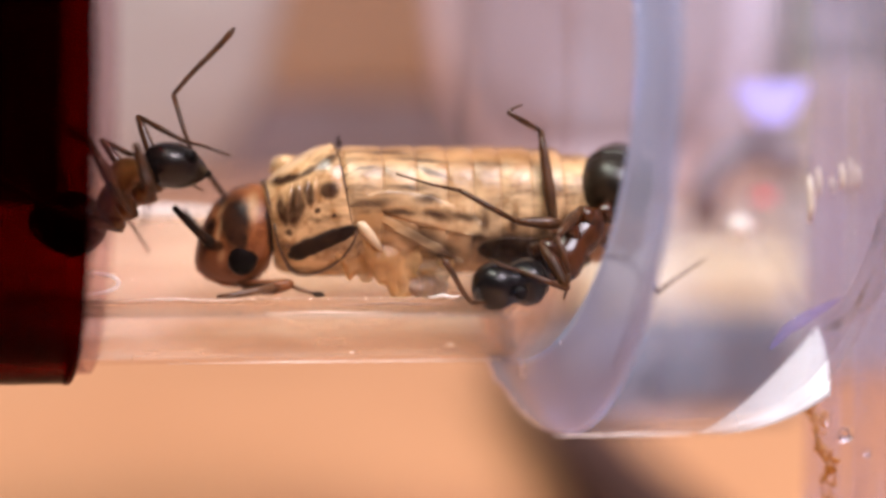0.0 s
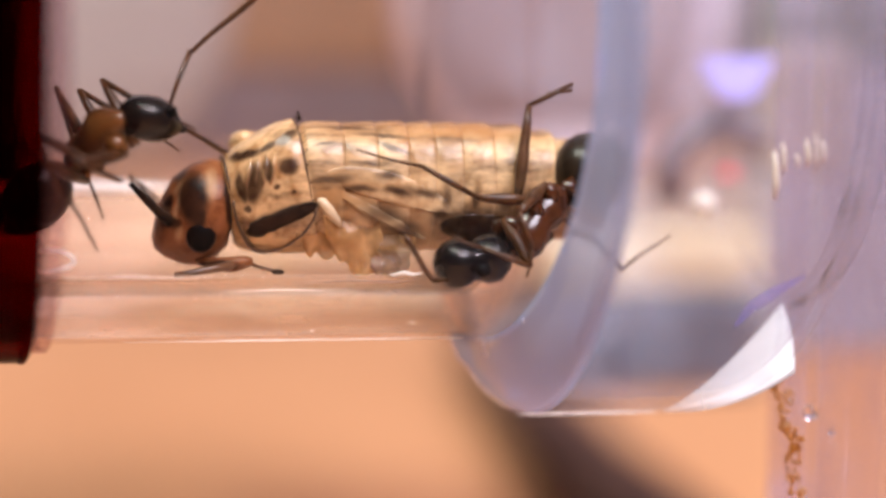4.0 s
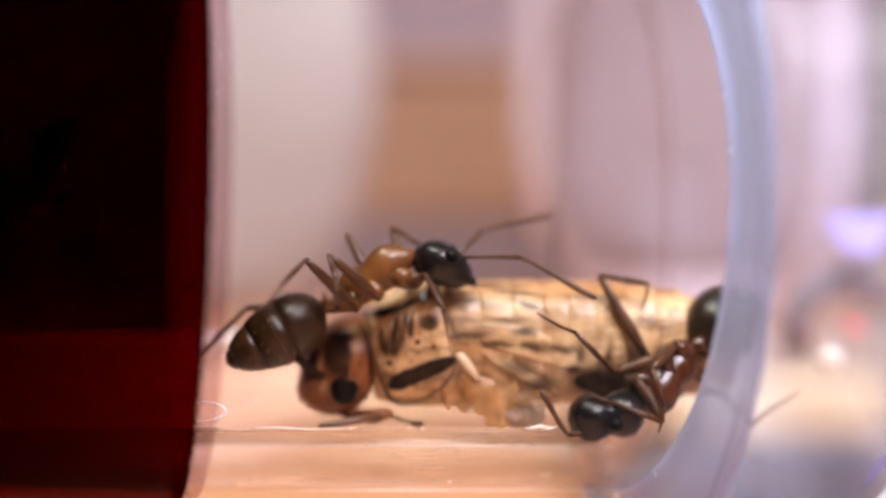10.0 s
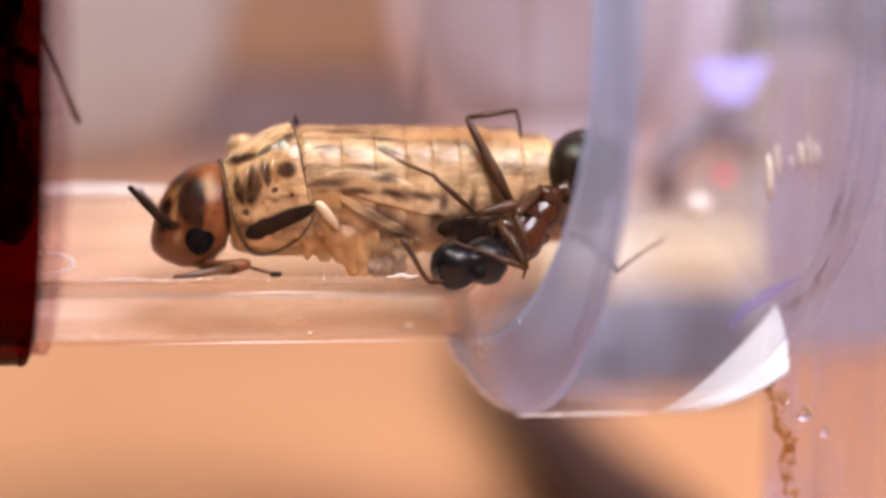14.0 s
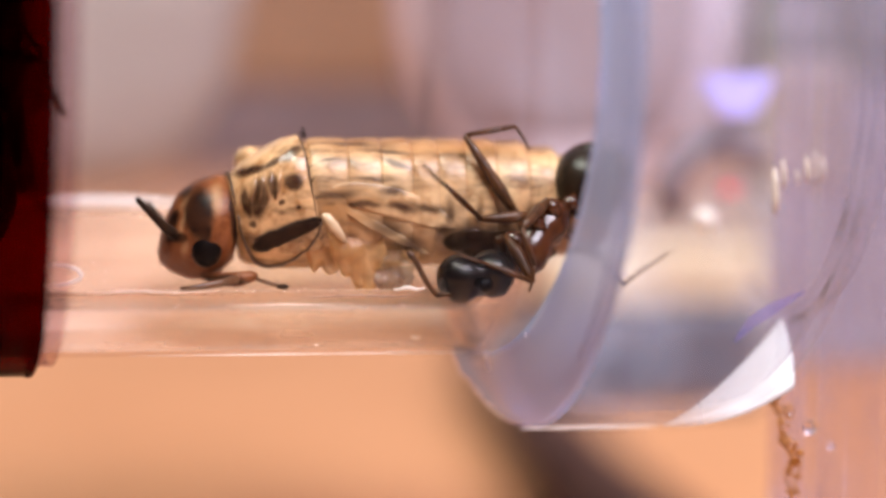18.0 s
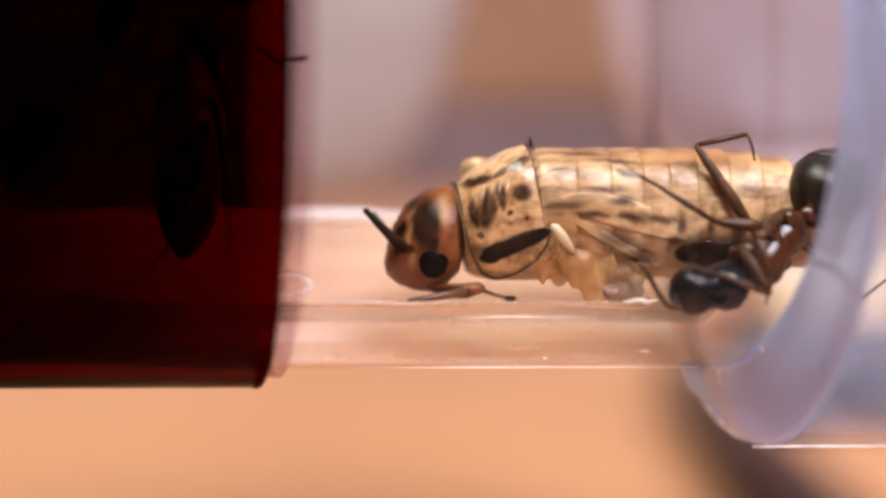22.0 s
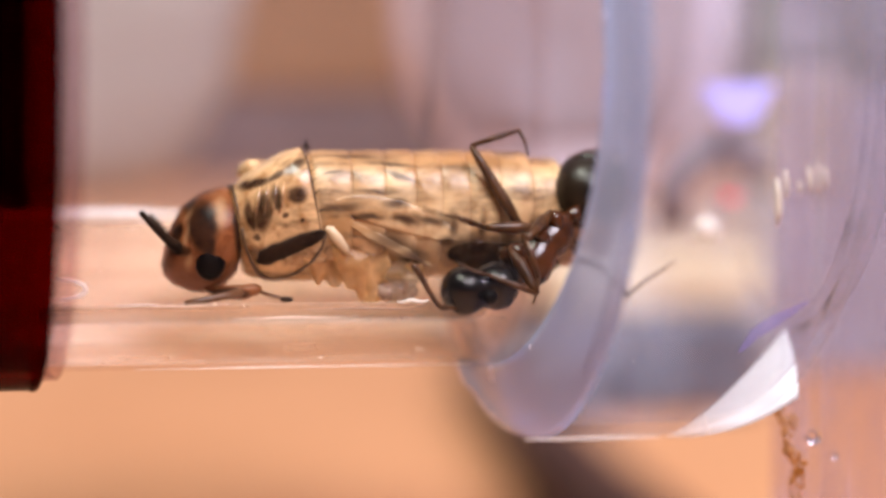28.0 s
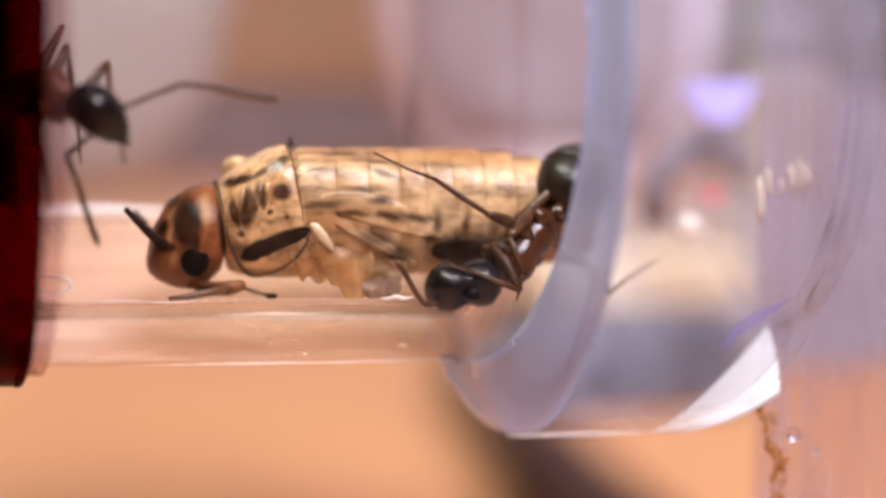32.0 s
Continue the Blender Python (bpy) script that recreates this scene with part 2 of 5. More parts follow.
axis = node(CRESCENT_WHITE, "ShaderNodeSeparateXYZ")
wire(CRESCENT_WHITE, coords(CRESCENT_WHITE), axis.inputs[0])
thin = node(CRESCENT_WHITE, "ShaderNodeMapRange")
thin.inputs[1].default_value, thin.inputs[2].default_value, thin.inputs[3].default_value, thin.inputs[4].default_value = 0.0042, 0.0074, 0.08, 1.0
wire(CRESCENT_WHITE, axis.outputs[0], thin.inputs[0])
film = node(CRESCENT_WHITE, "ShaderNodeMixShader")
wire(CRESCENT_WHITE, thin.outputs[0], film.inputs[0])
wire(CRESCENT_WHITE, node(CRESCENT_WHITE, "ShaderNodeBsdfTransparent").outputs[0], film.inputs[1])
wire(CRESCENT_WHITE, half.outputs[0], film.inputs[2])
wire(CRESCENT_WHITE, film.outputs[0], CRESCENT_WHITE.node_tree.nodes["Material Output"].inputs["Surface"])
WATER = clear("water", (1.0, 1.0, 1.0), 0.0, 1.33)
GREY_SCUFF = speckled("grey_scuff", (0.22, 0.15, 0.12), (0.34, 0.24, 0.20), 0.6, 3000)
# pale tone for real scratches and for painted gleams
PALE_SCUFF_GLEAM = speckled("pale_scuff_gleam", (0.72, 0.66, 0.62), (0.85, 0.80, 0.76), 0.4, 3000)
DARK_SHELL = speckled("dark_brown_shell", (0.008, 0.004, 0.003), (0.03, 0.015, 0.008), 0.5, 5000, specular_ior_level=0.08)
EDGE_SHELL = speckled("edge_brown_shell", (0.015, 0.007, 0.003), (0.12, 0.055, 0.022), 0.4, 3500)
EYE_BLACK = speckled("eye_black", (0.0015, 0.001, 0.001), (0.004, 0.003, 0.003), 0.35, 9000, specular_ior_level=0.06)


def torn_flesh(name, dark, light, glow):
    """Wet thin tissue that lets light through and has gaps."""
    m = speckled(name, dark, light, 0.2, 1300)
    lit = node(m, "ShaderNodeBsdfTranslucent", Color=(*glow, 1))
    half = node(m, "ShaderNodeMixShader", Fac=0.6)
    wire(m, m.node_tree.nodes["Principled BSDF"].outputs[0], half.inputs[1])
    wire(m, lit.outputs[0], half.inputs[2])
    gaps = node(m, "ShaderNodeMixShader")
    wire(m, ramp_of(m, noise_of(m, coords(m), 1000, 3), ((0.34, (0.30,) * 3), (0.60, (0.97,) * 3))), gaps.inputs[0])
    wire(m, node(m, "ShaderNodeBsdfTransparent").outputs[0], gaps.inputs[1])
    wire(m, half.outputs[0], gaps.inputs[2])
    wire(m, gaps.outputs[0], m.node_tree.nodes["Material Output"].inputs["Surface"])
    return m


AMBER_FLESH = torn_flesh("amber_flesh", (0.30, 0.12, 0.028), (0.86, 0.64, 0.35), (0.86, 0.56, 0.23))
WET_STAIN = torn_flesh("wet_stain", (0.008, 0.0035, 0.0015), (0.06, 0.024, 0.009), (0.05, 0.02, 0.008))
DUSKY_FLESH = torn_flesh("dusky_flesh", (0.16, 0.07, 0.04), (0.50, 0.36, 0.28), (0.5, 0.32, 0.24))
CREAM_SHELL = speckled("pale_cream_shell", (0.52, 0.38, 0.24), (0.66, 0.52, 0.36), 0.35, 2400)
ANT_GASTER = speckled("gaster_shell", (0.005, 0.003, 0.0018), (0.022, 0.013, 0.007), 0.33, 5000, specular_ior_level=0.34)
AMBER_GASTER = speckled("amber_gaster_shell", (0.005, 0.0025, 0.0012), (0.062, 0.026, 0.006), 0.33, 800, specular_ior_level=0.34)
# glowing tones that draw coloured reflections, not lamps
BLUE_GLOW = material("blue_patch_face", (0.35, 0.32, 0.8), 0.3, emission_strength=0.62)
BLUE_GLOW.node_tree.nodes["Principled BSDF"].inputs["Emission Color"].default_value = (0.46, 0.42, 1.0, 1)
RED_GLOW = material("red_patch_face", (0.6, 0.06, 0.08), 0.3, emission_strength=1.1)
RED_GLOW.node_tree.nodes["Principled BSDF"].inputs["Emission Color"].default_value = (0.9, 0.12, 0.16, 1)


# ---- mesh tools, in mm ----
def loft(rings, close=True):
    """A skin over rings of equal numbers of points."""
    bm = bmesh.new()
    vs = [[bm.verts.new(p) for p in ring] for ring in rings]
    n = len(vs[0])
    for a, b in zip(vs, vs[1:]):
        for i in range(n):
            bm.faces.new((a[i], a[(i + 1) % n], b[(i + 1) % n], b[i]))
    if close:
        bm.faces.new(vs[0][::-1])
        bm.faces.new(vs[-1])
    bmesh.ops.recalc_face_normals(bm, faces=bm.faces)
    return bm


def ring(c, ry, rz, n=20, lean=0.0, top=1.0, turn=0.0, full=1.0):
    """An oval across the x axis round c; lean shifts it along x with height, top squeezes its upper half."""
    out = []
    for i in range(n):
        a = 2 * math.pi * i / n
        y = ry * math.copysign(abs(math.cos(a)) ** full, math.cos(a))
        z = rz * math.copysign(abs(math.sin(a)) ** full, math.sin(a)) * (top if math.sin(a) > 0 else 1)
        out.append(Vector((c[0] + lean * z + turn * y, c[1] + y, c[2] + z)))
    return out


def body(stations, n=20, lean=0.0, top=1.0):
    """A rounded body from stations (x, z, half width, half height)."""
    return loft([ring((x, 0, z), w, h, n, lean, top) for x, z, w, h in stations])


def rod(points, radii, n=8):
    """A tapered rod along points."""
    pts = [Vector(p) for p in points]
    rings = []
    for i, p in enumerate(pts):
        d = (pts[min(i + 1, len(pts) - 1)] - pts[max(i - 1, 0)]).normalized()
        u = d.cross(Vector((0.13, 0.9, 0.4))).normalized()
        v = d.cross(u)
        r = radii[i] if isinstance(radii, (list, tuple)) else radii
        rings.append([p + (u * math.cos(2 * math.pi * k / n) + v * math.sin(2 * math.pi * k / n)) * r for k in range(n)])
    return loft(rings)


def lathe(profile, n=96, cut=0.0):
    """A closed profile of (x, r) turned round the x axis; cut slants it in plan."""
    bm = bmesh.new()
    rows = []
    for i in range(n):
        a = 2 * math.pi * i / n
        rows.append([bm.verts.new((x - cut * r * math.cos(a), r * math.cos(a), r * math.sin(a))) for x, r in profile])
    for i in range(n):
        a, b = rows[i], rows[(i + 1) % n]
        for k in range(len(profile)):
            q = (k + 1) % len(profile)
            bm.faces.new((a[k], a[q], b[q], b[k]))
    bmesh.ops.recalc_face_normals(bm, faces=bm.faces)
    return bm


def ball(c, rx, ry, rz, u=16, v=10):
    bm = bmesh.new()
    bmesh.ops.create_uvsphere(bm, u_segments=u, v_segments=v, radius=1)
    bmesh.ops.transform(bm, matrix=Matrix.Translation(c) @ Matrix.Diagonal((rx, ry, rz, 1)), verts=bm.verts)
    return bm


def block(a, b, soft=0.0):
    bm = bmesh.new()
    bmesh.ops.create_cube(bm, size=1)
    a, b = Vector(a), Vector(b)
    bmesh.ops.transform(bm, matrix=Matrix.Translation((a + b) / 2) @ Matrix.Diagonal((*(b - a), 1)), verts=bm.verts)
    if soft:
        bmesh.ops.bevel(bm, geom=bm.edges[:], offset=soft, segments=3, affect="EDGES", profile=0.5)
    return bm


def merged(*bms):
    out = bmesh.new()
    for b in bms:
        data = bpy.data.meshes.new("join")
        b.to_mesh(data)
        out.from_mesh(data)
        bpy.data.meshes.remove(data)
        b.free()
    return out


def moved(bm, m):
    bmesh.ops.transform(bm, matrix=m, verts=bm.verts)
    return bm


def mesh_of(name, bm, mat, smooth=True):
    bmesh.ops.scale(bm, vec=(MM,) * 3, verts=bm.verts)
    me = bpy.data.meshes.new(name)
    for f in bm.faces:
        f.smooth = smooth
    bm.to_mesh(me)
    bm.free()
    me.materials.append(mat)
    return me


def part(name, bm, mat, parent=None, label="", smooth=True, at=None):
    ob = new(name, mesh_of(name, bm, mat, smooth))
    ob.parent = parent
    if at is not None:
        ob.matrix_basis = at
    if label:
        tagged(ob, label)
    return ob


def thing(name, label, category, at=TUBE, group="", kind=""):
    ob = new(name)
    ob.empty_display_size = 0.001
    ob.matrix_basis = at
    return tagged(ob, label, category, group, kind)


def rough(bm, amount, scale):
    """Uneven by noise."""
    for v in bm.verts:
        v.co += v.normal * noise.noise(v.co * scale) * amount
    return bm


def shelled(bm):
    bm.normal_update()
    return bm


def unshadowed(ob):
    for o in (ob, *ob.children_recursive):
        o.visible_shadow = False
    return ob


# ---- setting: desk, room ----
def flat(name, bm, mat, label, category):
    return tagged(part(name, bm, mat, smooth=False), label, category, kind="structure")


flat("floor", block((-1600, -1500, -760), (1600, 1700, -740)), BROWN_WOOD, "brown wooden floor boards of the room", "floor")
flat("wall_north", block((-1600, 560, -740), (1600, 610, 1500)), LILAC_PLASTER, "plain lilac-grey plastered wall behind the desk", "wall")
flat("wall_south", block((-1600, -1450, -740), (1600, -1400, 1500)), LILAC_PLASTER, "plain lilac-grey plastered wall", "wall")
flat("wall_west", block((-1650, -1450, -740), (-1600, 1650, 1500)), LILAC_PLASTER, "plain lilac-grey plastered wall", "wall")
flat("wall_east", block((1600, -1450, -740), (1650, 1650, 1500)), LILAC_PLASTER, "plain lilac-grey plastered wall", "wall")
flat("ceiling", block((-1650, -1450, 1500), (1650, 1650, 1550)), LILAC_PLASTER, "plain pale ceiling", "ceiling")

desk = thing("desk", "orange-brown wooden desk top carrying the tube and nest", "desk", Matrix())
part("desk_top", block((-600, -350, -25), (600, 520, 0), 2.0), ORANGE_WOOD, desk, smooth=False)
for sx in (-560, 560):
    for sy in (-310, 480):
        part("leg", block((sx - 22, sy - 22, -740), (sx + 22, sy + 22, -25), 2.0), BROWN_WOOD, desk, smooth=False)

# ---- the tube ----
R, WALL = 6.5, 1.0
ZC = R - 2.67


def axis_pose():
    return TUBE @ pose(0, 0, ZC * MM)


tube = thing("clear_tube", "clear plastic feeding tube lying level with a cricket inside", "tube", axis_pose())
part("pipe", lathe([(-40, R - WALL), (0.3, R - WALL), (0.3, R), (-40, R)]), CLEAR_TUBE, tube)
part("end_lip", lathe([(0.31, R - WALL), (0.5, R - WALL + 0.08), (0.58, R - WALL + 0.3), (0.58, R - 0.3), (0.5, R - 0.08), (0.31, R)]), CLEAR_TUBE, tube)
unshadowed(tube)

# residue film whose peach milk also paints the desk's reflection
rows = []
for k in range(25):
    a = radians(-90 - 24 + (24 + 57) * k / 24)
    rows.append([(x, (R - WALL - 0.02) * math.cos(a), (R - WALL - 0.02) * math.sin(a)) for x in (-30, -20, -12, -8, -4, 0.2)])
    rows[-1] += [(x, y * 0.994, z * 0.994) for x, y, z in reversed(rows[-1])]
film = thing("floor_film", "thin milky residue film with the desk's reflection painted in", "residue", axis_pose())
part("film", loft([[Vector(p) for p in r] for r in rows]), FLOOR_FILM, film)
# second layer paints the light refracted in the lower wall
rows = []
for k in range(25):
    a = radians(-124 + 66 * k / 24)
    rows.append([(x, (R - 0.10) * math.cos(a), (R - 0.10) * math.sin(a)) for x in (-30, -20, -12, -8, -4, 0.2)])
    rows[-1] += [(x, y * 0.995, z * 0.995) for x, y, z in reversed(rows[-1])]
part("lower_film", loft([[Vector(p) for p in q] for q in rows]), WALL_GLEAM, film, "streaky layer painted for light bent in the lower wall")
unshadowed(film)

sleeve = thing("red_sleeve", "dark red translucent film sleeve wrapped round the clear tube", "sleeve", axis_pose())
part("film", lathe([(-45, R + 0.02), (-9.80, R + 0.02), (-9.80, R + 0.42), (-45, R + 0.42)], cut=0.13), RED_FILM, sleeve)
part("hem", lathe([(-9.795, R + 0.02), (-9.70, R + 0.02), (-9.66, R + 0.06), (-9.65, R + 0.38), (-9.70, R + 0.44), (-9.795, R + 0.44)], cut=0.13), RED_FILM, sleeve, "folded hem of the film")

part("tape_edge", lathe([(-9.80, R + 0.14), (-9.24, R + 0.14), (-9.24, R + 0.20), (-9.80, R + 0.20)], cut=0.13), TAPE, sleeve, "thin smoky tape past the hem")

fitting = thing("clear_connector", "clear plastic tube connector with a rounded rim", "connector", axis_pose())
RO = R + 1.74
bm = lathe([(0.30, R + 0.03), (0.34, R + 0.20), (0.55, R + 0.75), (0.90, R + 1.3), (1.25, RO - 0.08), (1.6, RO),
            (1.6, RO - 0.30), (1.45, RO - 0.42), (1.15, R + 0.9), (0.95, R + 0.4), (0.85, R + 0.03)])
for v in bm.verts:
    v.co.x -= v.co.y * (0.19 - 0.145 * (v.co.x - 0.3) / 1.3)
# far half of the ring made clear to fit the camera's view
far = bm.copy()
bmesh.ops.delete(bm, geom=[f for f in bm.faces if f.calc_center_median().y > 1.2], context="FACES")
bmesh.ops.delete(far, geom=[f for f in far.faces if f.calc_center_median().y <= 1.2], context="FACES")
part("rim", bm, CLEAR_FITTING, fitting, "milky rounded rim")
part("rim_back", far, CLEAR_TUBE, fitting, "clear far side of the rim")
outer = [(1.45, RO - 0.02), (2.3, RO), (3.2, RO), (4.2, RO), (5.2, RO), (5.7, RO - 0.04), (6.2, RO - 0.20), (6.65, RO - 0.48), (7.0, RO - 0.85), (7.22, RO - 1.35), (7.38, RO - 2.0), (7.6, RO - 2.35), (8.15, RO - 2.4)]
bm = lathe(outer + [(x if x > 7.5 else x - 0.12, r - 0.3) for x, r in reversed(outer)])
for v in bm.verts:
    v.co.x -= 0.045 * v.co.y * max(0.0, min(1.0, (5.2 - v.co.x) / 3.6))
# shell split likewise, its far half less cloudy to fit the view
far = bm.copy()
bmesh.ops.delete(bm, geom=[f for f in bm.faces if f.calc_center_median().y > 2.2], context="FACES")
bmesh.ops.delete(far, geom=[f for f in far.faces if f.calc_center_median().y <= 2.2], context="FACES")
part("shell", bm, CLEAR_COLLAR, fitting, "clear bulging shell")
part("shell_back", far, FAINT_COLLAR, fitting, "clear far side of the shell")
unshadowed(fitting)

# ---- things behind the tube ----
def upright(profile, n=48):
    """A closed profile of (r, z) turned round z."""
    bm = lathe([(z, r) for r, z in profile], n)
    return moved(bm, Matrix(((0, 1, 0, 0), (0, 0, 1, 0), (1, 0, 0, 0), (0, 0, 0, 1))))


# squashed in depth so that the faces turn to the camera
def flattened(bm):
    return moved(bm, Matrix.Diagonal((1, 0.28, 1, 1)))


# shelf added to carry things placed and sized to fit the camera's view
SHELF = 20.5
shelf = thing("clear_shelf", "clear plastic shelf standing behind the tube", "shelf", Matrix())
plate = part("shelf_board", block((-72, 17, SHELF - 0.6), (13.6, 62, SHELF), 0.15), CLEAR_SHELF, shelf)
for sx in (-70, -64):
    for sy in (19, 58):
        part("leg", block((sx, sy, 0), (sx + 2, sy + 2, SHELF - 0.6), 0.1), CLEAR_SHELF, shelf)
part("rear_leg", block((8, 58, 0), (10, 60, SHELF - 0.6), 0.1), CLEAR_SHELF, shelf)
unshadowed(shelf)

jar = thing("white_bottle", "off-white plastic bottle on the shelf, flattened to fit the camera's view", "bottle", pose(-0.0184, 0.0288, SHELF * MM))
part("jar_body", flattened(upright([(0.1, 0), (4.9, 0.1), (6.0, 0.5), (6.9, 1.0), (8.1, 2.2), (9.3, 4.7), (10.1, 8.1), (10.2, 10), (9.8, 13), (8.6, 16), (6.5, 17.8), (0.1, 18)])), WHITE_PLASTIC, jar)
part("lid", flattened(upright([(0.1, 18.04), (6.0, 18.04), (6.2, 18.4), (6.2, 20.4), (6.0, 20.8), (0.1, 20.8)])), WHITE_PLASTIC, jar)

crate = thing("wooden_box", "small brown wooden box standing on the shelf", "box", pose(-0.0062, 0.0425, SHELF * MM))
part("box_body", block((-9.4, -2.9, 3.9), (7.0, 2.9, 10.6), 0.3), BROWN_WOOD, crate, smooth=False)
# shade low on the box, put in as a mauve-grey part
part("drawer_front", block((-9.2, -2.8, 0), (6.8, 2.9, 3.86), 0.3), MAUVE, crate, "lower front painted mauve-grey as shade", smooth=False)
part("lid", block((-9.6, -3.1, 10.64), (7.2, 3.1, 11.6), 0.3), BROWN_WOOD, crate, smooth=False)

# pale body paints the refracted edge highlight; a mauve sheet covers the rest
vial = thing("lilac_vial", "flattened round-bottomed vial with a painted bright edge on the shelf", "vial", pose(0.0040, 0.0268, SHELF * MM))
VIAL = [(0.1, 0), (2.2, 0.1), (3.6, 0.9), (4.6, 2.0), (5.4, 3.1), (5.95, 4.2), (6.3, 5.8), (6.5, 8.0), (6.5, 13.0), (6.5, 19.0)]
part("glass", flattened(upright(VIAL + [(5.6, 20.2), (0.1, 20.4)])), BRIGHT_EDGE, vial, "glass painted pale for its edge highlight")
rows = []
for k in range(33):
    a = radians(-90 - 56 + 112 * k / 32)
    skin = [Vector(((r + 0.03) * math.cos(a), (r + 0.03) * math.sin(a), z)) for r, z in VIAL[3:]]
    rows.append(skin + [Vector((p.x * 0.985, p.y * 0.985, p.z)) for p in reversed(skin)])
part("wrapper", flattened(loft(rows)), VIAL_MIDDLE, vial, "mauve middle added beside the painted edge")

# dark rod laid on the desk in place of a blurred cast shadow
cord = thing("dark_cord", "dark brown strip standing in for a shadow on the desk", "cord", Matrix())
part("cord_sheath", rod([(2.6, 97, 2.6), (3.2, 88, 2.6), (4.7, 71, 2.6), (6.9, 52, 2.6), (12, 28, 2.6), (20, 0, 2.6), (40, -60, 2.6), (90, -160, 2.6)], 2.6, 14), SHADOW_BROWN, cord)
part("end_cap", ball((2.5, 97.8, 2.6), 2.5, 2.7, 2.5), SHADOW_BROWN, cord)

# two pale smears, and a violet one that paints light bent by the shell
for pts, w, mat, label in (([(2.87, -4.0, -2.3), (2.82, -4.0, -2.89), (2.87, -4.0, -3.36), (2.75, -4.0, -3.8)], 0.10, MILK_STREAK, "pale smear"),
                           ([(3.34, -4.0, -1.6), (3.42, -4.0, -2.0), (3.47, -4.0, -2.5)], 0.06, MILK_STREAK, "pale smear"),
                           ([(5.23, -4.0, -2.26), (5.61, -4.0, -1.84), (6.12, -4.0, -1.54), (6.83, -4.0, -1.18)], 0.13, VIOLET, "violet streak painted for light bent in the plastic")):
    fine = [Vector(pts[int(q)]).lerp(Vector(pts[min(int(q) + 1, len(pts) - 1)]), q % 1) for q in np.linspace(0, len(pts) - 1, 13)]
    bm = rod([(p.x, p.y, p.z - ZC) for p in fine], [0.01 + w * math.sin(math.pi * (0.04 + 0.92 * k / 12)) for k in range(13)], 10)
    for v in bm.verts:
        v.co.y = pts[0][1] + (v.co.y - pts[0][1]) * 0.15
    part("smear", bm, mat, fitting, label).visible_shadow = False

# added white crescent in place of lamplight refracted by the connector
gleam_patch = thing("white_seal", "white crescent standing in for light refracted under the connector", "sealant", axis_pose())
faces = []
for q in range(41):
    f = q / 40
    high, low = -4.15 + 2.25 * f ** 1.4, -4.24 + 0.85 * f ** 2.4
    low = min(low, high - 0.03)
    skin = []
    for v in range(11):
        x, z = 4.1 + 3.32 * f - 0.22 * f * (1 - v / 10) ** 2, low + (high - low) * v / 10 - ZC
        skin.append(Vector((x, -2.5 + 1.3 * f * v / 10 - 0.12 * math.sin(math.pi * v / 10), z)))
    faces.append(skin + [Vector((p.x, p.y + 0.025, p.z)) for p in reversed(skin)])
part("bead", loft(faces), CRESCENT_WHITE, gleam_patch)

# pale rod that paints the gleam of the shell's lower edge
part("lower_edge", rod([(1.3 + 0.25 * k, -0.6, -math.sqrt(RO * RO - 0.36) - 0.02) for k in range(14)], [0.01 + 0.035 * math.sin(math.pi * (k + 0.5) / 14) * (0.7 + 0.5 * noise.noise(Vector((k * 0.9, 0, 0)))) for k in range(14)], 6), PALE_SCUFF_GLEAM, fitting, "bright line added along the lower edge")

# ---- the nest box at the tube's end ----
NEST = pose(0, 0, 0, 0, 0, 11)
nest = thing("nest_box", "frosted lilac and clear plastic ant nest box on the desk", "nest box", NEST)
wall = part("front_wall", block((8.2, -9.5, 0), (9.4, 1.6, 46), 0.3), CLEAR_WALL, nest, "clear end wall")
part("back_panel", block((16.3, 24, 13.5), (120, 26, 62), 0.4), LILAC_FROST, nest, "frosted lilac back panel", smooth=False)
part("side_panel", block((3.4, 24, 34.0), (16.2, 26, 62), 0.4), LILAC_FROST, nest, smooth=False)
# backdrop pieces added to imitate bands refracted by the connector
part("rim_strip", block((8.0, 22.5, 16.3), (16.2, 26.2, 18.5), 0.4), CREAM_PLASTIC, nest, "cream strip added for a refracted band", smooth=False)
part("rim_strip", block((7.4, 23.0, 18.6), (16.2, 26.2, 19.85), 0.4), TAN_PLASTIC, nest, "tan strip added for a refracted band", smooth=False)
part("tray", block((8.2, 22, 12.4), (16.2, 31, 16.2), 0.5), PLUM_PLASTIC, nest, "dark plum strip added for a refracted band", smooth=False)
for fx in (62.0, 116.0):
    for fy in (25.0, 33.0):
        part("foot", block((fx - 1.5, fy - 1.5, 0), (fx + 1.5, fy + 1.5, 13.4), 0.3), LILAC_FROST, nest, smooth=False)
part("roof", block((3.4, 20, 62), (120, 60, 64), 0.4), LILAC_FROST, nest, smooth=False)
for y0, y1, low, high in ((-0.9, 0.3, 14, 40), (-3.3, -1.8, 9, 44), (-5.0, -3.4, 5, 44)):
    part("streak", block((8.14, y0, low), (8.19, y1, high)), MILK_STREAK, wall, "milky pale streak", smooth=False)
unshadowed(wall)


def at_shot(x, y, z):
    return SHOT @ pose(x * MM, y * MM, z * MM)


# added glowing patches in place of blue and red reflections
blue = thing("blue_light", "glowing blue-violet patch standing in for a reflected light", "lamp", at_shot(8.1, 10.0, 4.2) @ Matrix.Scale(0.86, 4))
part("lens", loft([[Vector((-1.25, 0, 0.55)), Vector((1.25, 0, 0.6)), Vector((0.5, 0, -0.75)), Vector((-0.45, 0, -0.75))],
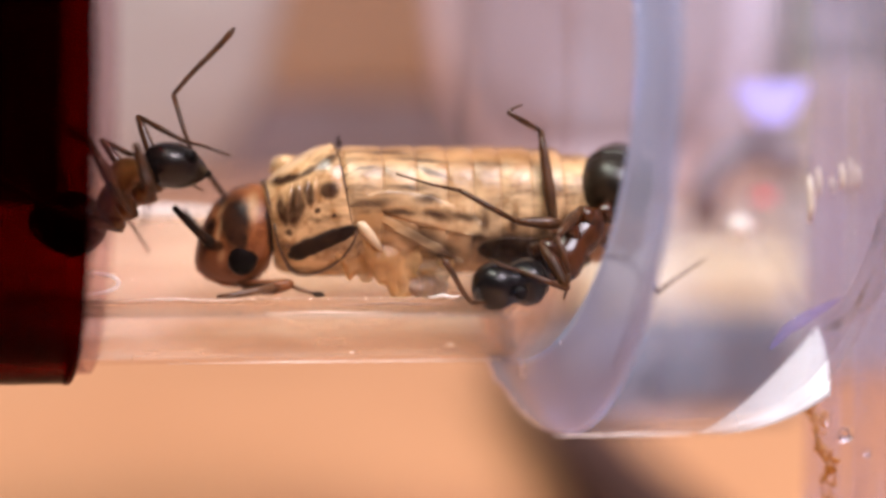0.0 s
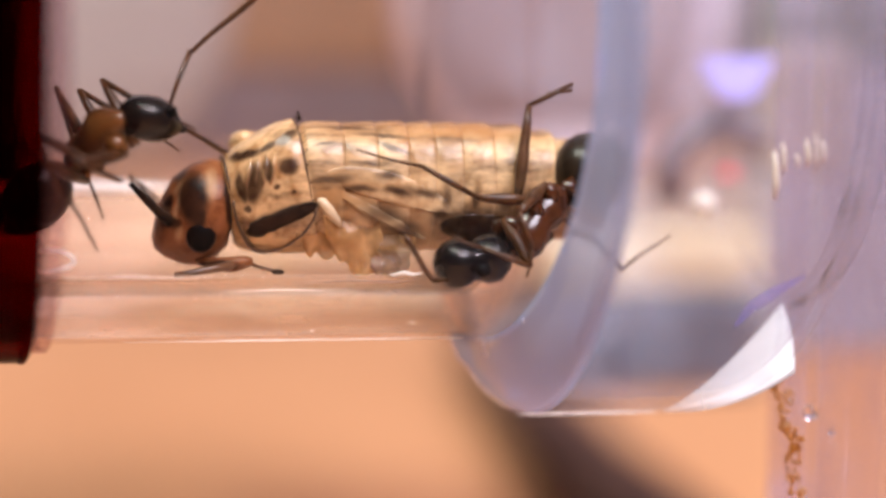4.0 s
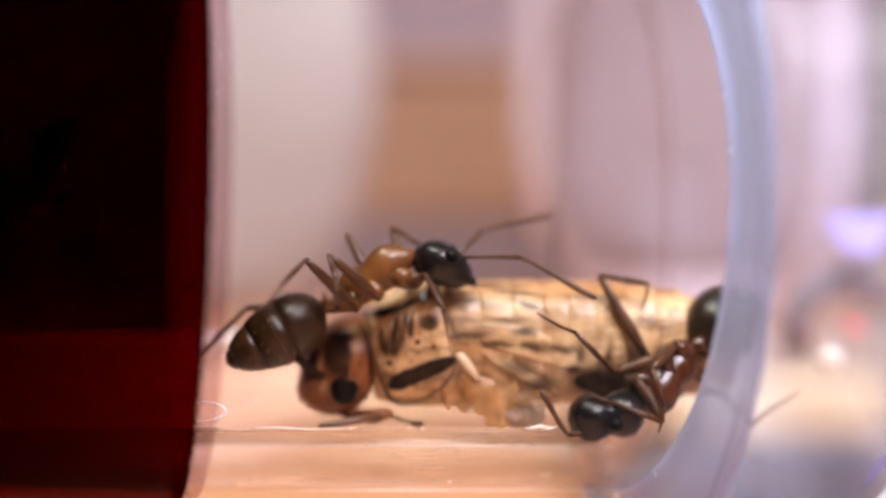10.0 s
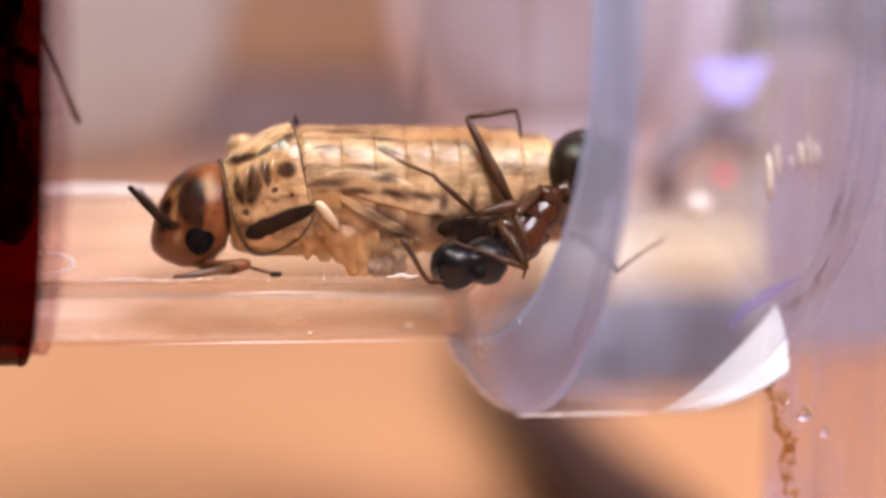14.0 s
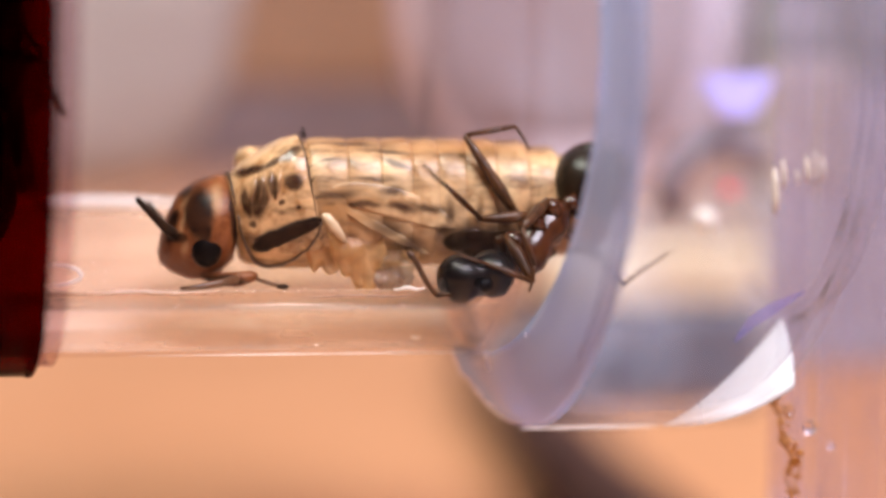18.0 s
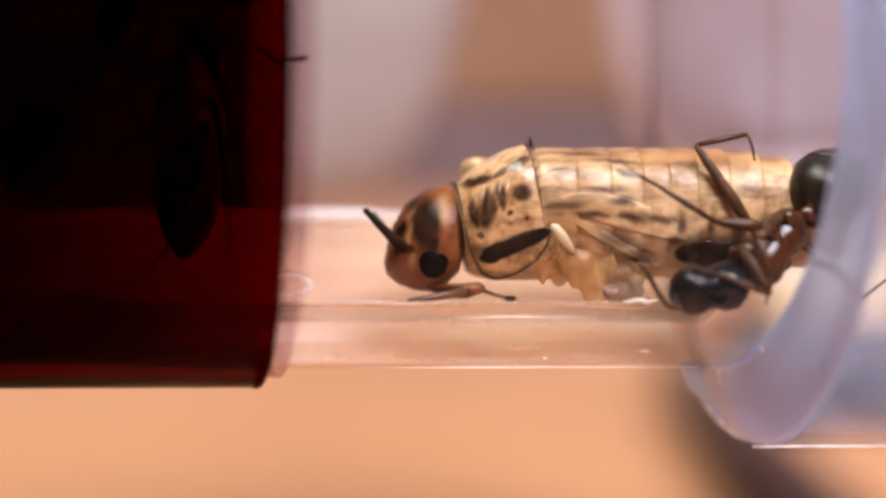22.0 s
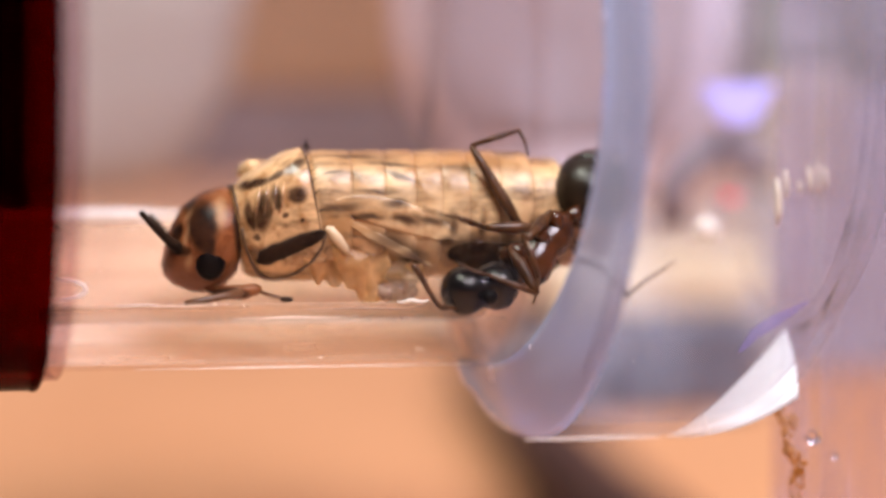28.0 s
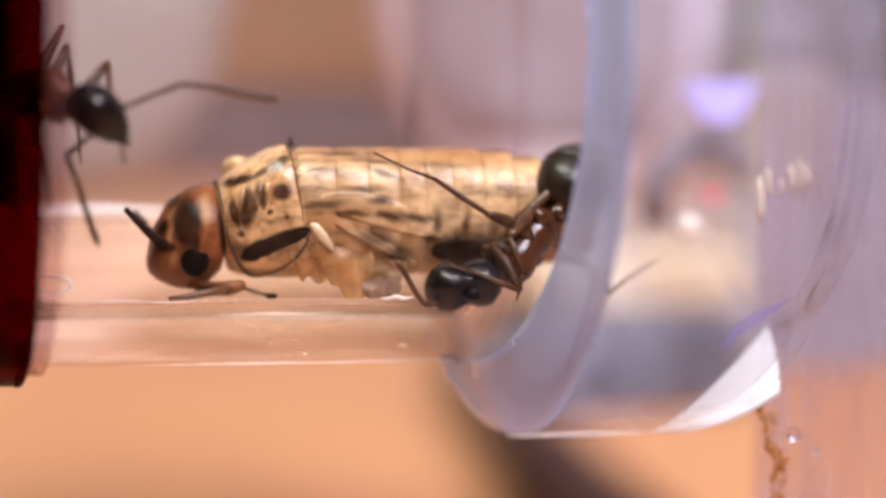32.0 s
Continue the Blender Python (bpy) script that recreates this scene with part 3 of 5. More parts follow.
                   [Vector((-1.1, 0.9, 0.45)), Vector((1.1, 0.9, 0.5)), Vector((0.45, 0.9, -0.65)), Vector((-0.4, 0.9, -0.65))]]), BLUE_GLOW, blue, smooth=False)
part("bracket", rod([(-2.1, 1.4, -4.2) if k == 0 else (-0.2 - 1.9 * math.cos(k * 0.2), 1.4, -3.3 + 1.6 * math.sin(k * 0.2)) for k in range(13)], 0.5, 10), MAUVE, blue, "dark mauve arched bracket")
red = thing("red_indicator", "tiny glowing red patch standing in for a reflection, on a plum stem", "lamp", at_shot(7.85, 10.0, 1.4) @ Matrix.Scale(0.75, 4))
part("lens", ball((0, 0, 0), 0.36, 0.2, 0.17), RED_GLOW, red)
part("stem", rod([(0, 0.1, 0), (0, 2.6, -0.2)], 0.2), PLUM_PLASTIC, red)
# added white ball that draws a bright spot inside the connector
bead = thing("glass_bead", "white ball standing in for a bright highlight in the connector", "droplet", at_shot(6.4, 5.0, 0.45))
part("drop", ball((0, 0, 0), 0.34, 0.3, 0.30), WHITE_GLOSS, bead)
hinge = thing("catch_plate", "plain tan plastic catch plate behind the connector", "plate", at_shot(11.0, 14.0, 3.0))
part("plate", block((-1.3, 0.4, -1.5), (1.3, 0.9, 2.6), 0.15), TAN_PLASTIC, hinge, smooth=False)
# cream rods added to draw vertical reflections in the collar
for x, low, high, r in ((-0.62, -0.75, 0.35, 0.12), (-0.42, -0.15, 0.55, 0.07), (-0.08, -0.05, 0.30, 0.05), (0.16, 0.00, 0.62, 0.08), (0.38, -0.08, 0.75, 0.06), (0.56, 0.05, 0.60, 0.09)):
    part("rib", moved(rod([(x, 0, low), (x + 0.03, -0.04, low + 0.3 * (high - low)), (x + 0.01, -0.03, low + 0.7 * (high - low)), (x, 0, high)], [r * 0.3, r * 0.7, r * 0.6, r * 0.25], 10),
                      Matrix.Translation((7.85, -1.2, 1.25 - ZC))), CREAM_GLOSS, fitting, "cream rod standing in for a glint in the collar")
part("felt_pad", block((16.2, 22.4, 24.6), (60, 23.9, 61.5), 0.3), GREY_FELT, nest, "grey-green felt pad", smooth=False)
unshadowed(nest)

# ---- grains and droplets under the nest wall ----
rng = random.Random(4)
grit = thing("damp_dirt", "brown cracked film of damp dirt below the connector", "dirt", TUBE, kind="stuff")
flecks = []
for k in range(0, 34, 2):
    x, z = 7.15 + 0.35 * noise.noise(Vector((k * 0.13, 0, 7))) + 0.012 * k, -3.45 - 0.085 * k
    s = 0.05 + 0.16 * abs(noise.noise(Vector((k * 0.73, 3, 1))))
    flecks.append(rough(shelled(ball((x + rng.uniform(-0.12, 0.12), -1.9, z), s * 1.1, 0.04, s * rng.uniform(0.6, 1.5), 10, 7)), 0.09, 7))
trail = rod([(7.0 + 0.35 * noise.noise(Vector((k * 0.13, 0, 7))) + 0.07 * noise.noise(Vector((k * 0.9, 0, 2))) + 0.012 * k, -1.9, -3.40 - 0.085 * k) for k in range(34)], [0.03 + 0.20 * abs(noise.noise(Vector((k * 0.37, 3, 5)))) for k in range(34)], 8)
bm = merged(trail, *flecks)
part("film", bm, AMBER_FLESH, grit)
for k, (x, z, r) in enumerate(((7.7, -4.32, 0.19), (7.25, -4.0, 0.07), (8.2, -4.75, 0.10))):
    d = thing("water_droplet", "small clear water droplet clinging to the plastic", "droplet", TUBE, group="droplets by the nest wall")
    part("drop", ball((x, -2.2, z), r, r * 0.7, r), WATER, d)
    unshadowed(d)

# ---- marks on the tube ----
for k, (x0, x1, y, w, mat, name, label) in enumerate((
        (-4.0, -1.1, -1.9, 0.03, GREY_SCUFF, "scuff_mark", "thin grey scuff along the tube floor"),
        (-5.4, -2.6, -1.2, 0.02, PALE_SCUFF_GLEAM, "scuff_mark", "thin pale scratch along the tube floor"),
        (-1.9, -1.2, -2.3, 0.05, PALE_SCUFF_GLEAM, "scuff_mark", "short white scratch on the tube floor"),
        (-8.9, -5.6, -2.2, 0.018, PALE_SCUFF_GLEAM, "scuff_mark", "long pale scratch on the tube floor"),
        (-1.62, -1.35, -0.9, 0.05, GREY_SCUFF, "dirt_speck", "dark speck of dirt on the tube floor"))):
    s = thing(name, label, "mark")
    pts = []
    for q in range(9):
        x = x0 + (x1 - x0) * q / 8
        yy = y + 0.05 * math.sin(q * 1.3)
        pts.append((x, yy, ZC - math.sqrt((R - WALL) ** 2 - yy * yy) + 0.03))
    part("streak", rod(pts, [w * math.sin(math.pi * (0.06 + 0.88 * q / 8)) for q in range(9)], 6), mat, s)
# white flecks that paint small glints on the tube floor
for px, py, pz, size in ((-1.19, -1.00, -2.26, 0.07), (-3.48, -1.60, -2.37, 0.03)):
    speck = thing("wax_fleck", "tiny white fleck standing in for a glint on the tube floor", "mark", group="flecks on the tube floor")
    part("fleck", rough(shelled(ball((px, py, pz), size * 1.6, size, size * 0.5, 10, 7)), 0.02, 9), WHITE_GLOSS, speck)
curl = thing("wax_curl", "small faint milky curl of wax stuck to the tube floor", "mark")
part("curl", rod([(-9.1 + 0.62 * math.cos(a), -2.2, -0.82 + 0.22 * math.sin(a)) for a in [x * 0.35 - 1.7 for x in range(11)]],
                 [0.012 + 0.032 * math.sin(math.pi * x / 10) for x in range(11)], 6), PALE_SCUFF_GLEAM, curl)
# added white ridge that draws the lamp's reflected streak
seam = thing("tube_seam", "white ridge added for the lamp's streak on the tube wall", "seam", axis_pose())
a = radians(-33.5)
part("ridge", rod([(x, 5.42 * math.cos(a), 5.42 * math.sin(a)) for x in (-30, -12, -10.4, -9.4, -8.4, -7.5, -6.6, -5.5)], [0.10, 0.10, 0.11, 0.16, 0.19, 0.17, 0.10, 0.02], 10), WHITE_GLOSS, seam)
# highlight of the lower tube edge, painted as a pale rod
line = thing("pale_wear_line", "pale line painted for the gleam along the tube's underside", "mark")
part("streak", rod([(x, -0.9 + 0.05 * math.sin(x * 2.1), ZC - math.sqrt(R * R - 0.81) - 0.01) for x in (-7.5, -6, -4.5, -3, -1.5, 0.0)], [0.004, 0.009, 0.016, 0.011, 0.018, 0.009], 6), PALE_SCUFF_GLEAM, line)

# ---- the cricket ----
HEAD_MARKS = ((-6.02, -1.6, 0.56, 0.36, 1.5, 0.74, -6), (-6.25, -1.6, 1.02, 0.15, 1.5, 0.3, 25), (-6.55, -1.6, 0.36, 0.13, 1.5, 0.32, 12), (-6.51, -1.6, -0.01, 0.27, 1.5, 0.16, 0), (-5.19, -1.6, 0.52, 0.13, 1.5, 0.94, -5), (-5.89, -1.6, 0.12, 0.2, 1.5, 0.27, 0), (-5.48, -1.6, -0.98, 0.6, 1.5, 0.14, 0), (-5.95, -1.6, 1.33, 0.4, 1.5, 0.09, 0))
SHIELD_MARKS = ((-4.08, -1.6, 0.06, 0.80, 1.5, 0.21, -23), (-4.0, -1.6, 1.8, 0.35, 1.5, 0.11, -30), (-4.4, -1.6, 1.6, 0.27, 1.5, 0.08, -25), (-3.99, -1.6, 1.18, 0.24, 1.5, 0.2, 0), (-4.7, -1.6, 0.81, 0.21, 1.5, 0.5, 10), (-4.4, -1.6, 1.11, 0.12, 1.5, 0.3, -10), (-4.83, -1.6, 0.25, 0.09, 1.5, 0.09, 0), (-4.96, -1.6, 0.71, 0.11, 1.5, 0.4, -15), (-4.92, -1.6, 1.44, 0.46, 1.5, 0.12, -15), (-3.57, -1.6, 1.58, 0.05, 1.5, 0.67, -8), (-4.2, -1.6, 0.71, 0.08, 1.5, 0.07, 0), (-3.87, -1.6, 0.62, 0.06, 1.5, 0.06, 0))
BACK_MARKS = ((0.85, -1.6, -0.32, 1.6, 1.5, 0.62, 0), (-0.9, -1.6, 0.62, 0.55, 1.5, 0.10, 10), (-3.02, -1.6, 0.91, 0.48, 1.5, 0.12, -4), (-1.79, -1.6, 1.0, 0.3, 1.5, 0.13, 0), (-2.45, -1.6, 0.72, 0.43, 1.5, 0.07, 4), (-1.59, -1.6, 0.64, 0.35, 1.5, 0.1, 8), (-1.89, -1.6, 0.16, 0.5, 1.5, 0.21, 14), (-1.38, -1.6, -0.27, 0.5, 1.5, 0.27, 25), (-2.59, -1.6, 2.05, 0.74, 1.5, 0.05, 4), (-1.89, -1.6, 1.89, 0.6, 1.5, 0.05, 4), (-1.67, -1.6, 1.62, 0.4, 1.5, 0.07, 20), (-3.14, -1.6, 1.68, 0.27, 1.5, 0.05, -4), (-2.22, -1.6, 1.25, 0.47, 1.5, 0.05, 6), (-0.51, -1.6, 0.5, 0.12, 1.5, 0.32, 0), (-0.26, -1.6, 0.01, 0.55, 1.5, 0.27, 0), (0.17, -1.6, 0.44, 0.12, 1.5, 0.3, 0), (0.79, -1.6, 0.38, 0.14, 1.5, 0.27, 0), (0.48, -1.6, -0.05, 0.68, 1.5, 0.27, 0), (1.35, -1.6, 0.44, 0.15, 1.5, 0.32, 0), (-0.63, -1.6, 0.13, 0.2, 1.5, 0.15, 0), (1.72, -1.6, 0.07, 0.55, 1.5, 0.42, 0), (1.35, -1.6, 0.01, 0.74, 1.5, 0.27, 0))
# the first pale spot paints the head's gleam into the colour
HEAD_SHELL = spotted("cricket_head_shell", (0.19, 0.064, 0.021), (0.006, 0.002, 0.0015), HEAD_MARKS, 0.36, 2400, 0.3, specular_ior_level=0.22, pales=((-5.62, -1.6, 0.80, 0.15, 1.5, 0.34, 5), (-6.32, -1.6, 0.32, 0.06, 1.5, 0.34, 10), (-6.28, -1.6, 0.80, 0.05, 1.5, 0.25, 25), (-6.30, -1.6, -0.30, 0.10, 1.5, 0.18, 0)))
SHIELD_SHELL = spotted("cricket_shield_shell", (0.58, 0.36, 0.18), (0.035, 0.015, 0.007), SHIELD_MARKS, 0.26, 2400, 0.45, 0.75)
BACK_SHELL = spotted("cricket_back_shell", (0.60, 0.41, 0.225), (0.05, 0.022, 0.009), BACK_MARKS, 0.36, 2000, 0.8, 0.9,
                     pales=((-0.6, 0.0, 2.34, 5.5, 3.0, 0.58, 0), (1.9, -1.4, 0.25, 1.3, 2.0, 0.75, 0), (2.9, 0.0, 1.0, 0.8, 3.0, 1.2, 0)), pale_tone=(0.36, 0.155, 0.050), pale_share=0.72)
cricket = thing("cricket", "pale tan dead cricket with dark brown marks lying in the tube", "cricket")


edges = (-3.55, -2.75, -2.0, -1.32, -0.73, -0.11, 0.60, 1.33, 2.03, 2.75, 3.3)
for k, (a, b) in enumerate(zip(edges, edges[1:])):
    mid = (a + b) / 2
    fall = max(0.0, (mid - 0.4) / 3.2)
    h, w, z = 1.46 - 0.75 * fall ** 2, 1.62 - 0.8 * fall ** 2, 0.80 - 0.10 * fall
    rings = []
    for s, g in ((-0.10, 0.955), (0.0, 0.972), (0.22, 0.992), (0.6, 1.0), (0.9, 1.004), (1.0, 0.985)):
        rings.append(ring((a + (b - a) * s, 0, z), w * g, h * g, 32, 0.03, full=0.8))
    part("abdomen_segment" if k > 2 else "thorax_segment", rough(shelled(loft(rings)), 0.03, 1.6), BACK_SHELL, cricket)
rings = [ring((x, 0, z), w, h, 36, -0.17, full=0.78) for x, z, w, h in (
    (-5.22, 0.42, 0.98, 0.95), (-5.10, 0.42, 1.10, 1.04), (-4.85, 0.50, 1.26, 1.18), (-4.4, 0.62, 1.46, 1.34), (-3.9, 0.74, 1.60, 1.46), (-3.58, 0.80, 1.66, 1.50), (-3.50, 0.80, 1.60, 1.45))]
part("pronotum", rough(shelled(loft(rings)), 0.04, 1.3), SHIELD_SHELL, cricket)
for x, z, w, h, thick, first, last in ((-5.16, 0.42, 1.08, 1.03, 0.034, 4, 18), (-3.54, 0.80, 1.655, 1.50, 0.020, 2, 21)):
    pts = ring((x, 0, z), w, h, 36, -0.17, full=0.78)[first:last]
    part("shield_edge", rod(pts, [thick * min(1.0, 0.3 + 0.25 * min(k, len(pts) - 1 - k)) for k in range(len(pts))], 6), EDGE_SHELL, cricket, "thin brown edge line")


def shield_y(x, z):
    """The near face of the shield at x and z."""
    f = min(max((x + 0.17 * (z - 0.6) + 5.22) / 1.64, 0.0), 1.0)
    c, w, h = 0.42 + 0.38 * f, 1.05 + 0.62 * math.sqrt(f), 1.0 + 0.51 * math.sqrt(f)
    return -w * max(1 - min(abs((z - c) / h), 0.995) ** (2 / 0.78), 0.02) ** 0.39


def hugging(points, radii, flat):
    """A flattened band lying on the shield."""
    pts = [(x, shield_y(x, z), z) for x, z in points]
    bm = rod(pts, radii, 10)
    for v in bm.verts:
        v.co.y = shield_y(v.co.x, v.co.z) - 0.012 + (v.co.y - shield_y(v.co.x, v.co.z)) * flat
    return bm


def along(a, c, n):
    return [(a[0] + (c[0] - a[0]) * q / n, a[1] + (c[1] - a[1]) * q / n) for q in range(n + 1)]


part("dark_stripe", rough(shelled(hugging(along((-4.80, -0.24), (-3.36, 0.37), 12), [0.08, 0.17, 0.20, 0.19, 0.18, 0.19, 0.18, 0.17, 0.18, 0.16, 0.14, 0.11, 0.04], 0.12)), 0.055, 9), DARK_SHELL, cricket, "dark brown stripe on the shield")
EDGE = [(-5.15, 0.46), (-5.12, 0.22), (-5.05, -0.02), (-4.94, -0.28), (-4.78, -0.54), (-4.60, -0.66), (-4.38, -0.69), (-4.12, -0.62), (-3.90, -0.50), (-3.62, -0.26), (-3.44, 0.02), (-3.36, 0.30)]
part("shield_edge", hugging(EDGE, [0.03, 0.03, 0.034, 0.04, 0.045, 0.04, 0.035, 0.03, 0.03, 0.03, 0.03, 0.02], 0.5), EDGE_SHELL, cricket, "thin brown edge line")
for x, z in ((-4.88, 1.02), (-4.70, 1.08), (-4.52, 1.12), (-4.36, 1.14)):
    pts = [(x + 0.03 * q, shield_y(x + 0.03 * q, z - 0.34 + 0.17 * q) + 0.015, z - 0.34 + 0.17 * q) for q in range(5)]
    part("ridge", rod(pts, [0.02, 0.06, 0.075, 0.06, 0.02], 10), SHIELD_SHELL, cricket)
head = part("head", rough(shelled(body([(-6.84, -0.12, 0.16, 0.22), (-6.75, -0.04, 0.48, 0.54), (-6.5, 0.10, 0.84, 0.88), (-6.1, 0.17, 1.08, 1.12), (-5.7, 0.22, 1.18, 1.20),
                                        (-5.35, 0.28, 1.12, 1.08), (-5.1, 0.36, 0.95, 0.9)], 28, 0.10)), 0.05, 1.1), HEAD_SHELL, cricket)
for side in (-1, 1):
    part("eye", ball((-5.83, side * 0.93, -0.29), 0.34, 0.22, 0.40), EYE_BLACK, head, "black glossy compound eye")
part("antenna", rod([(-6.36, -0.66, -0.04), (-6.66, -0.86, 0.14), (-7.0, -1.02, 0.46), (-7.33, -1.2, 0.81)], [0.17, 0.12, 0.085, 0.065], 10), DARK_SHELL, head, "broken dark antenna stub")
part("antenna", rod([(-6.55, 0.5, 0.14), (-6.8, 0.75, 0.42), (-7.1, 1.0, 0.80)], [0.09, 0.07, 0.05], 10), DARK_SHELL, head, "broken dark antenna stub")
part("mouth", rod([(-5.9, -0.45, -0.84), (-5.5, -0.6, -0.95), (-5.1, -0.74, -0.95), (-4.80, -0.8, -0.88), (-4.70, -0.8, -0.85)], [0.10, 0.16, 0.17, 0.13, 0.04], 12), HEAD_SHELL, head)
PALP_SHELL = speckled("palp_shell", (0.045, 0.018, 0.008), (0.16, 0.07, 0.03), 0.35, 4000)
for pts, r in (([(-5.1, -0.8, -0.95), (-5.6, -0.98, -1.04), (-6.0, -1.1, -1.11), (-6.40, -1.2, -1.17)], 0.105),
               ([(-4.85, -0.75, -0.90), (-4.5, -0.9, -1.02), (-4.15, -1.0, -1.11)], 0.05)):
    part("palp", rod(pts, [r * (1 - 0.12 * q) for q in range(len(pts))], 8), PALP_SHELL, head)
part("palp_tip", ball((-4.16, -1.0, -1.11), 0.15, 0.08, 0.07, 10, 6), DARK_SHELL, head)


def tissue(x0, x1, z0, z1, low0, low1, y0, y1, seed, n=44, m=14):
    """A torn hanging sheet of tissue: upper edge from z0 to z1, ragged lower edge from low0 to low1, bulging towards y1."""
    faces = []
    for skin in (0.0, 0.10):
        for p in range(n + 1):
            f = p / n
            x = x0 + (x1 - x0) * f
            top, low = z0 + (z1 - z0) * f, low0 + (low1 - low0) * f
            low += 0.50 * noise.noise(Vector((x * 1.9, seed, 0))) + 0.22 * noise.noise(Vector((x * 5.0, seed, 3)))
            low = max(top + (low - top) * (0.25 + 0.75 * math.sin(math.pi * min(max(f, 0.02), 0.98)) ** 0.5), -1.32)
            for q in range(m + 1):
                g = q / m
                z = top + (low - top) * g
                y = y0 + (y1 - y0) * math.sin(math.pi * 0.85 * g) + 0.16 * noise.noise(Vector((x * 2.0, z * 2.4, seed))) + skin * (1 - 0.8 * g)
                faces.append(Vector((x + 0.06 * noise.noise(Vector((z * 4, x, seed))), y, z)))
    bm = bmesh.new()
    vs = [bm.verts.new(v) for v in faces]
    at = lambda skin, p, q: vs[skin * (n + 1) * (m + 1) + p * (m + 1) + q]
    for p in range(n):
        for q in range(m):
            bm.faces.new((at(0, p, q), at(0, p + 1, q), at(0, p + 1, q + 1), at(0, p, q + 1)))
            bm.faces.new((at(1, p, q + 1), at(1, p + 1, q + 1), at(1, p + 1, q), at(1, p, q)))
        for q in (0, m):
            bm.faces.new((at(0, p, q), at(1, p, q), at(1, p + 1, q), at(0, p + 1, q)))
    for p in (0, n):
        for q in range(m):
            bm.faces.new((at(0, p, q), at(0, p, q + 1), at(1, p, q + 1), at(1, p, q)))
    bmesh.ops.recalc_face_normals(bm, faces=bm.faces)
    return bm


for mat, args in ((AMBER_FLESH, (-3.80, -2.75, -0.1, 0.25, -0.66, -1.00, -1.00, -1.30, 1)), (AMBER_FLESH, (-3.20, -1.95, 0.30, 0.00, -0.95, -1.15, -1.30, -1.55, 5)),
                  (AMBER_FLESH, (-2.35, -1.15, 0.05, -0.30, -1.05, -1.00, -1.10, -1.35, 9)), (DUSKY_FLESH, (-2.25, -1.30, -0.6, -0.7, -1.25, -1.28, -1.30, -1.45, 14))):
    part("flesh", tissue(*args), mat, cricket, "torn translucent amber tissue")
for pts, rr in (([(-2.62, -1.15, 0.0), (-2.48, -1.25, -0.4), (-2.34, -1.2, -0.75), (-2.28, -1.1, -1.12)], [0.2, 0.30, 0.26, 0.12]),
                ([(-1.95, -0.9, -0.2), (-1.8, -1.0, -0.60), (-1.72, -0.9, -1.15)], [0.25, 0.28, 0.12])):
    fine = [Vector(pts[0]).lerp(Vector(pts[-1]), q / 9) + (Vector(pts[1]) - Vector(pts[0]).lerp(Vector(pts[-1]), 0.4)) * math.sin(math.pi * q / 9) for q in range(10)]
    part("leg_stub", rough(shelled(rod(fine, [rr[0] + (max(rr) - rr[0]) * math.sin(math.pi * q / 11) for q in range(10)], 14)), 0.12, 3.6), AMBER_FLESH, cricket, "torn amber leg stub")
for pts, rr, flat_y in (([(-3.30, -1.60, 0.78), (-2.9, -1.63, 0.62), (-2.4, -1.64, 0.34), (-1.9, -1.62, 0.08), (-1.3, -1.55, -0.24), (-0.95, -1.45, -0.40)], [0.02, 0.05, 0.08, 0.08, 0.05, 0.02], 0.06),
                        ([(-3.30, -1.60, 0.95), (-2.7, -1.64, 0.95), (-2.0, -1.64, 0.80), (-1.3, -1.63, 0.60), (-0.6, -1.60, 0.35), (-0.2, -1.55, 0.15)], [0.05, 0.2, 0.3, 0.32, 0.22, 0.04], 0.12)):
    fine = [Vector(pts[0]).lerp(Vector(pts[-1]), q / 24) for q in range(25)]
    for v in fine:
        k = max(q for q in range(5) if pts[q][0] <= v.x + 1e-6)
        f = (v.x - pts[k][0]) / (pts[k + 1][0] - pts[k][0])
        f = min(max(f, 0.0), 1.0)
        v.y, v.z = (pts[k][c] + (pts[k + 1][c] - pts[k][c]) * f for c in (1, 2))
    wide = max(rr)
    bm = rod(fine, [0.02 + wide * math.sin(math.pi * min(q / 24 + 0.02, 0.99)) ** 0.7 for q in range(25)], 16)
    for v in bm.verts:
        near = min(fine, key=lambda p: abs(p.x - v.co.x))
        v.co.y = near.y + 0.03 + (v.co.y - near.y) * flat_y
    part("wing_pad", rough(shelled(bm), 0.035, 3), BACK_SHELL, cricket, "small pale wing pad with dark veins")
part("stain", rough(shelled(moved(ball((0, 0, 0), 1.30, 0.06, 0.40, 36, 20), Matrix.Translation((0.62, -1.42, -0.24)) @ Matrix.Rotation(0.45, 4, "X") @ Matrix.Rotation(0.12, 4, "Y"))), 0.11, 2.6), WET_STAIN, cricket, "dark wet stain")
part("wing_root", rod([(-3.38, -1.52, 0.52), (-3.26, -1.56, 0.42), (-3.10, -1.55, 0.22), (-2.92, -1.50, 0.0), (-2.78, -1.42, -0.18)], [0.04, 0.12, 0.13, 0.09, 0.02], 12), CREAM_SHELL, cricket)
part("hump", rough(shelled(ball((-4.76, 0.6, 1.72), 0.36, 0.5, 0.38)), 0.08, 3), SHIELD_SHELL, cricket)
for k in range(16):
    p = ring((-3.54, 0, 0.80), 1.66, 1.50, 72, -0.17, full=0.78)[20 + k * 2]
    part("bristle", rod([p, p + Vector((0.10 + 0.03 * (k % 3), -0.05, 0.10 + 0.02 * (k % 4)))], [0.012, 0.003], 5), DARK_SHELL, cricket)
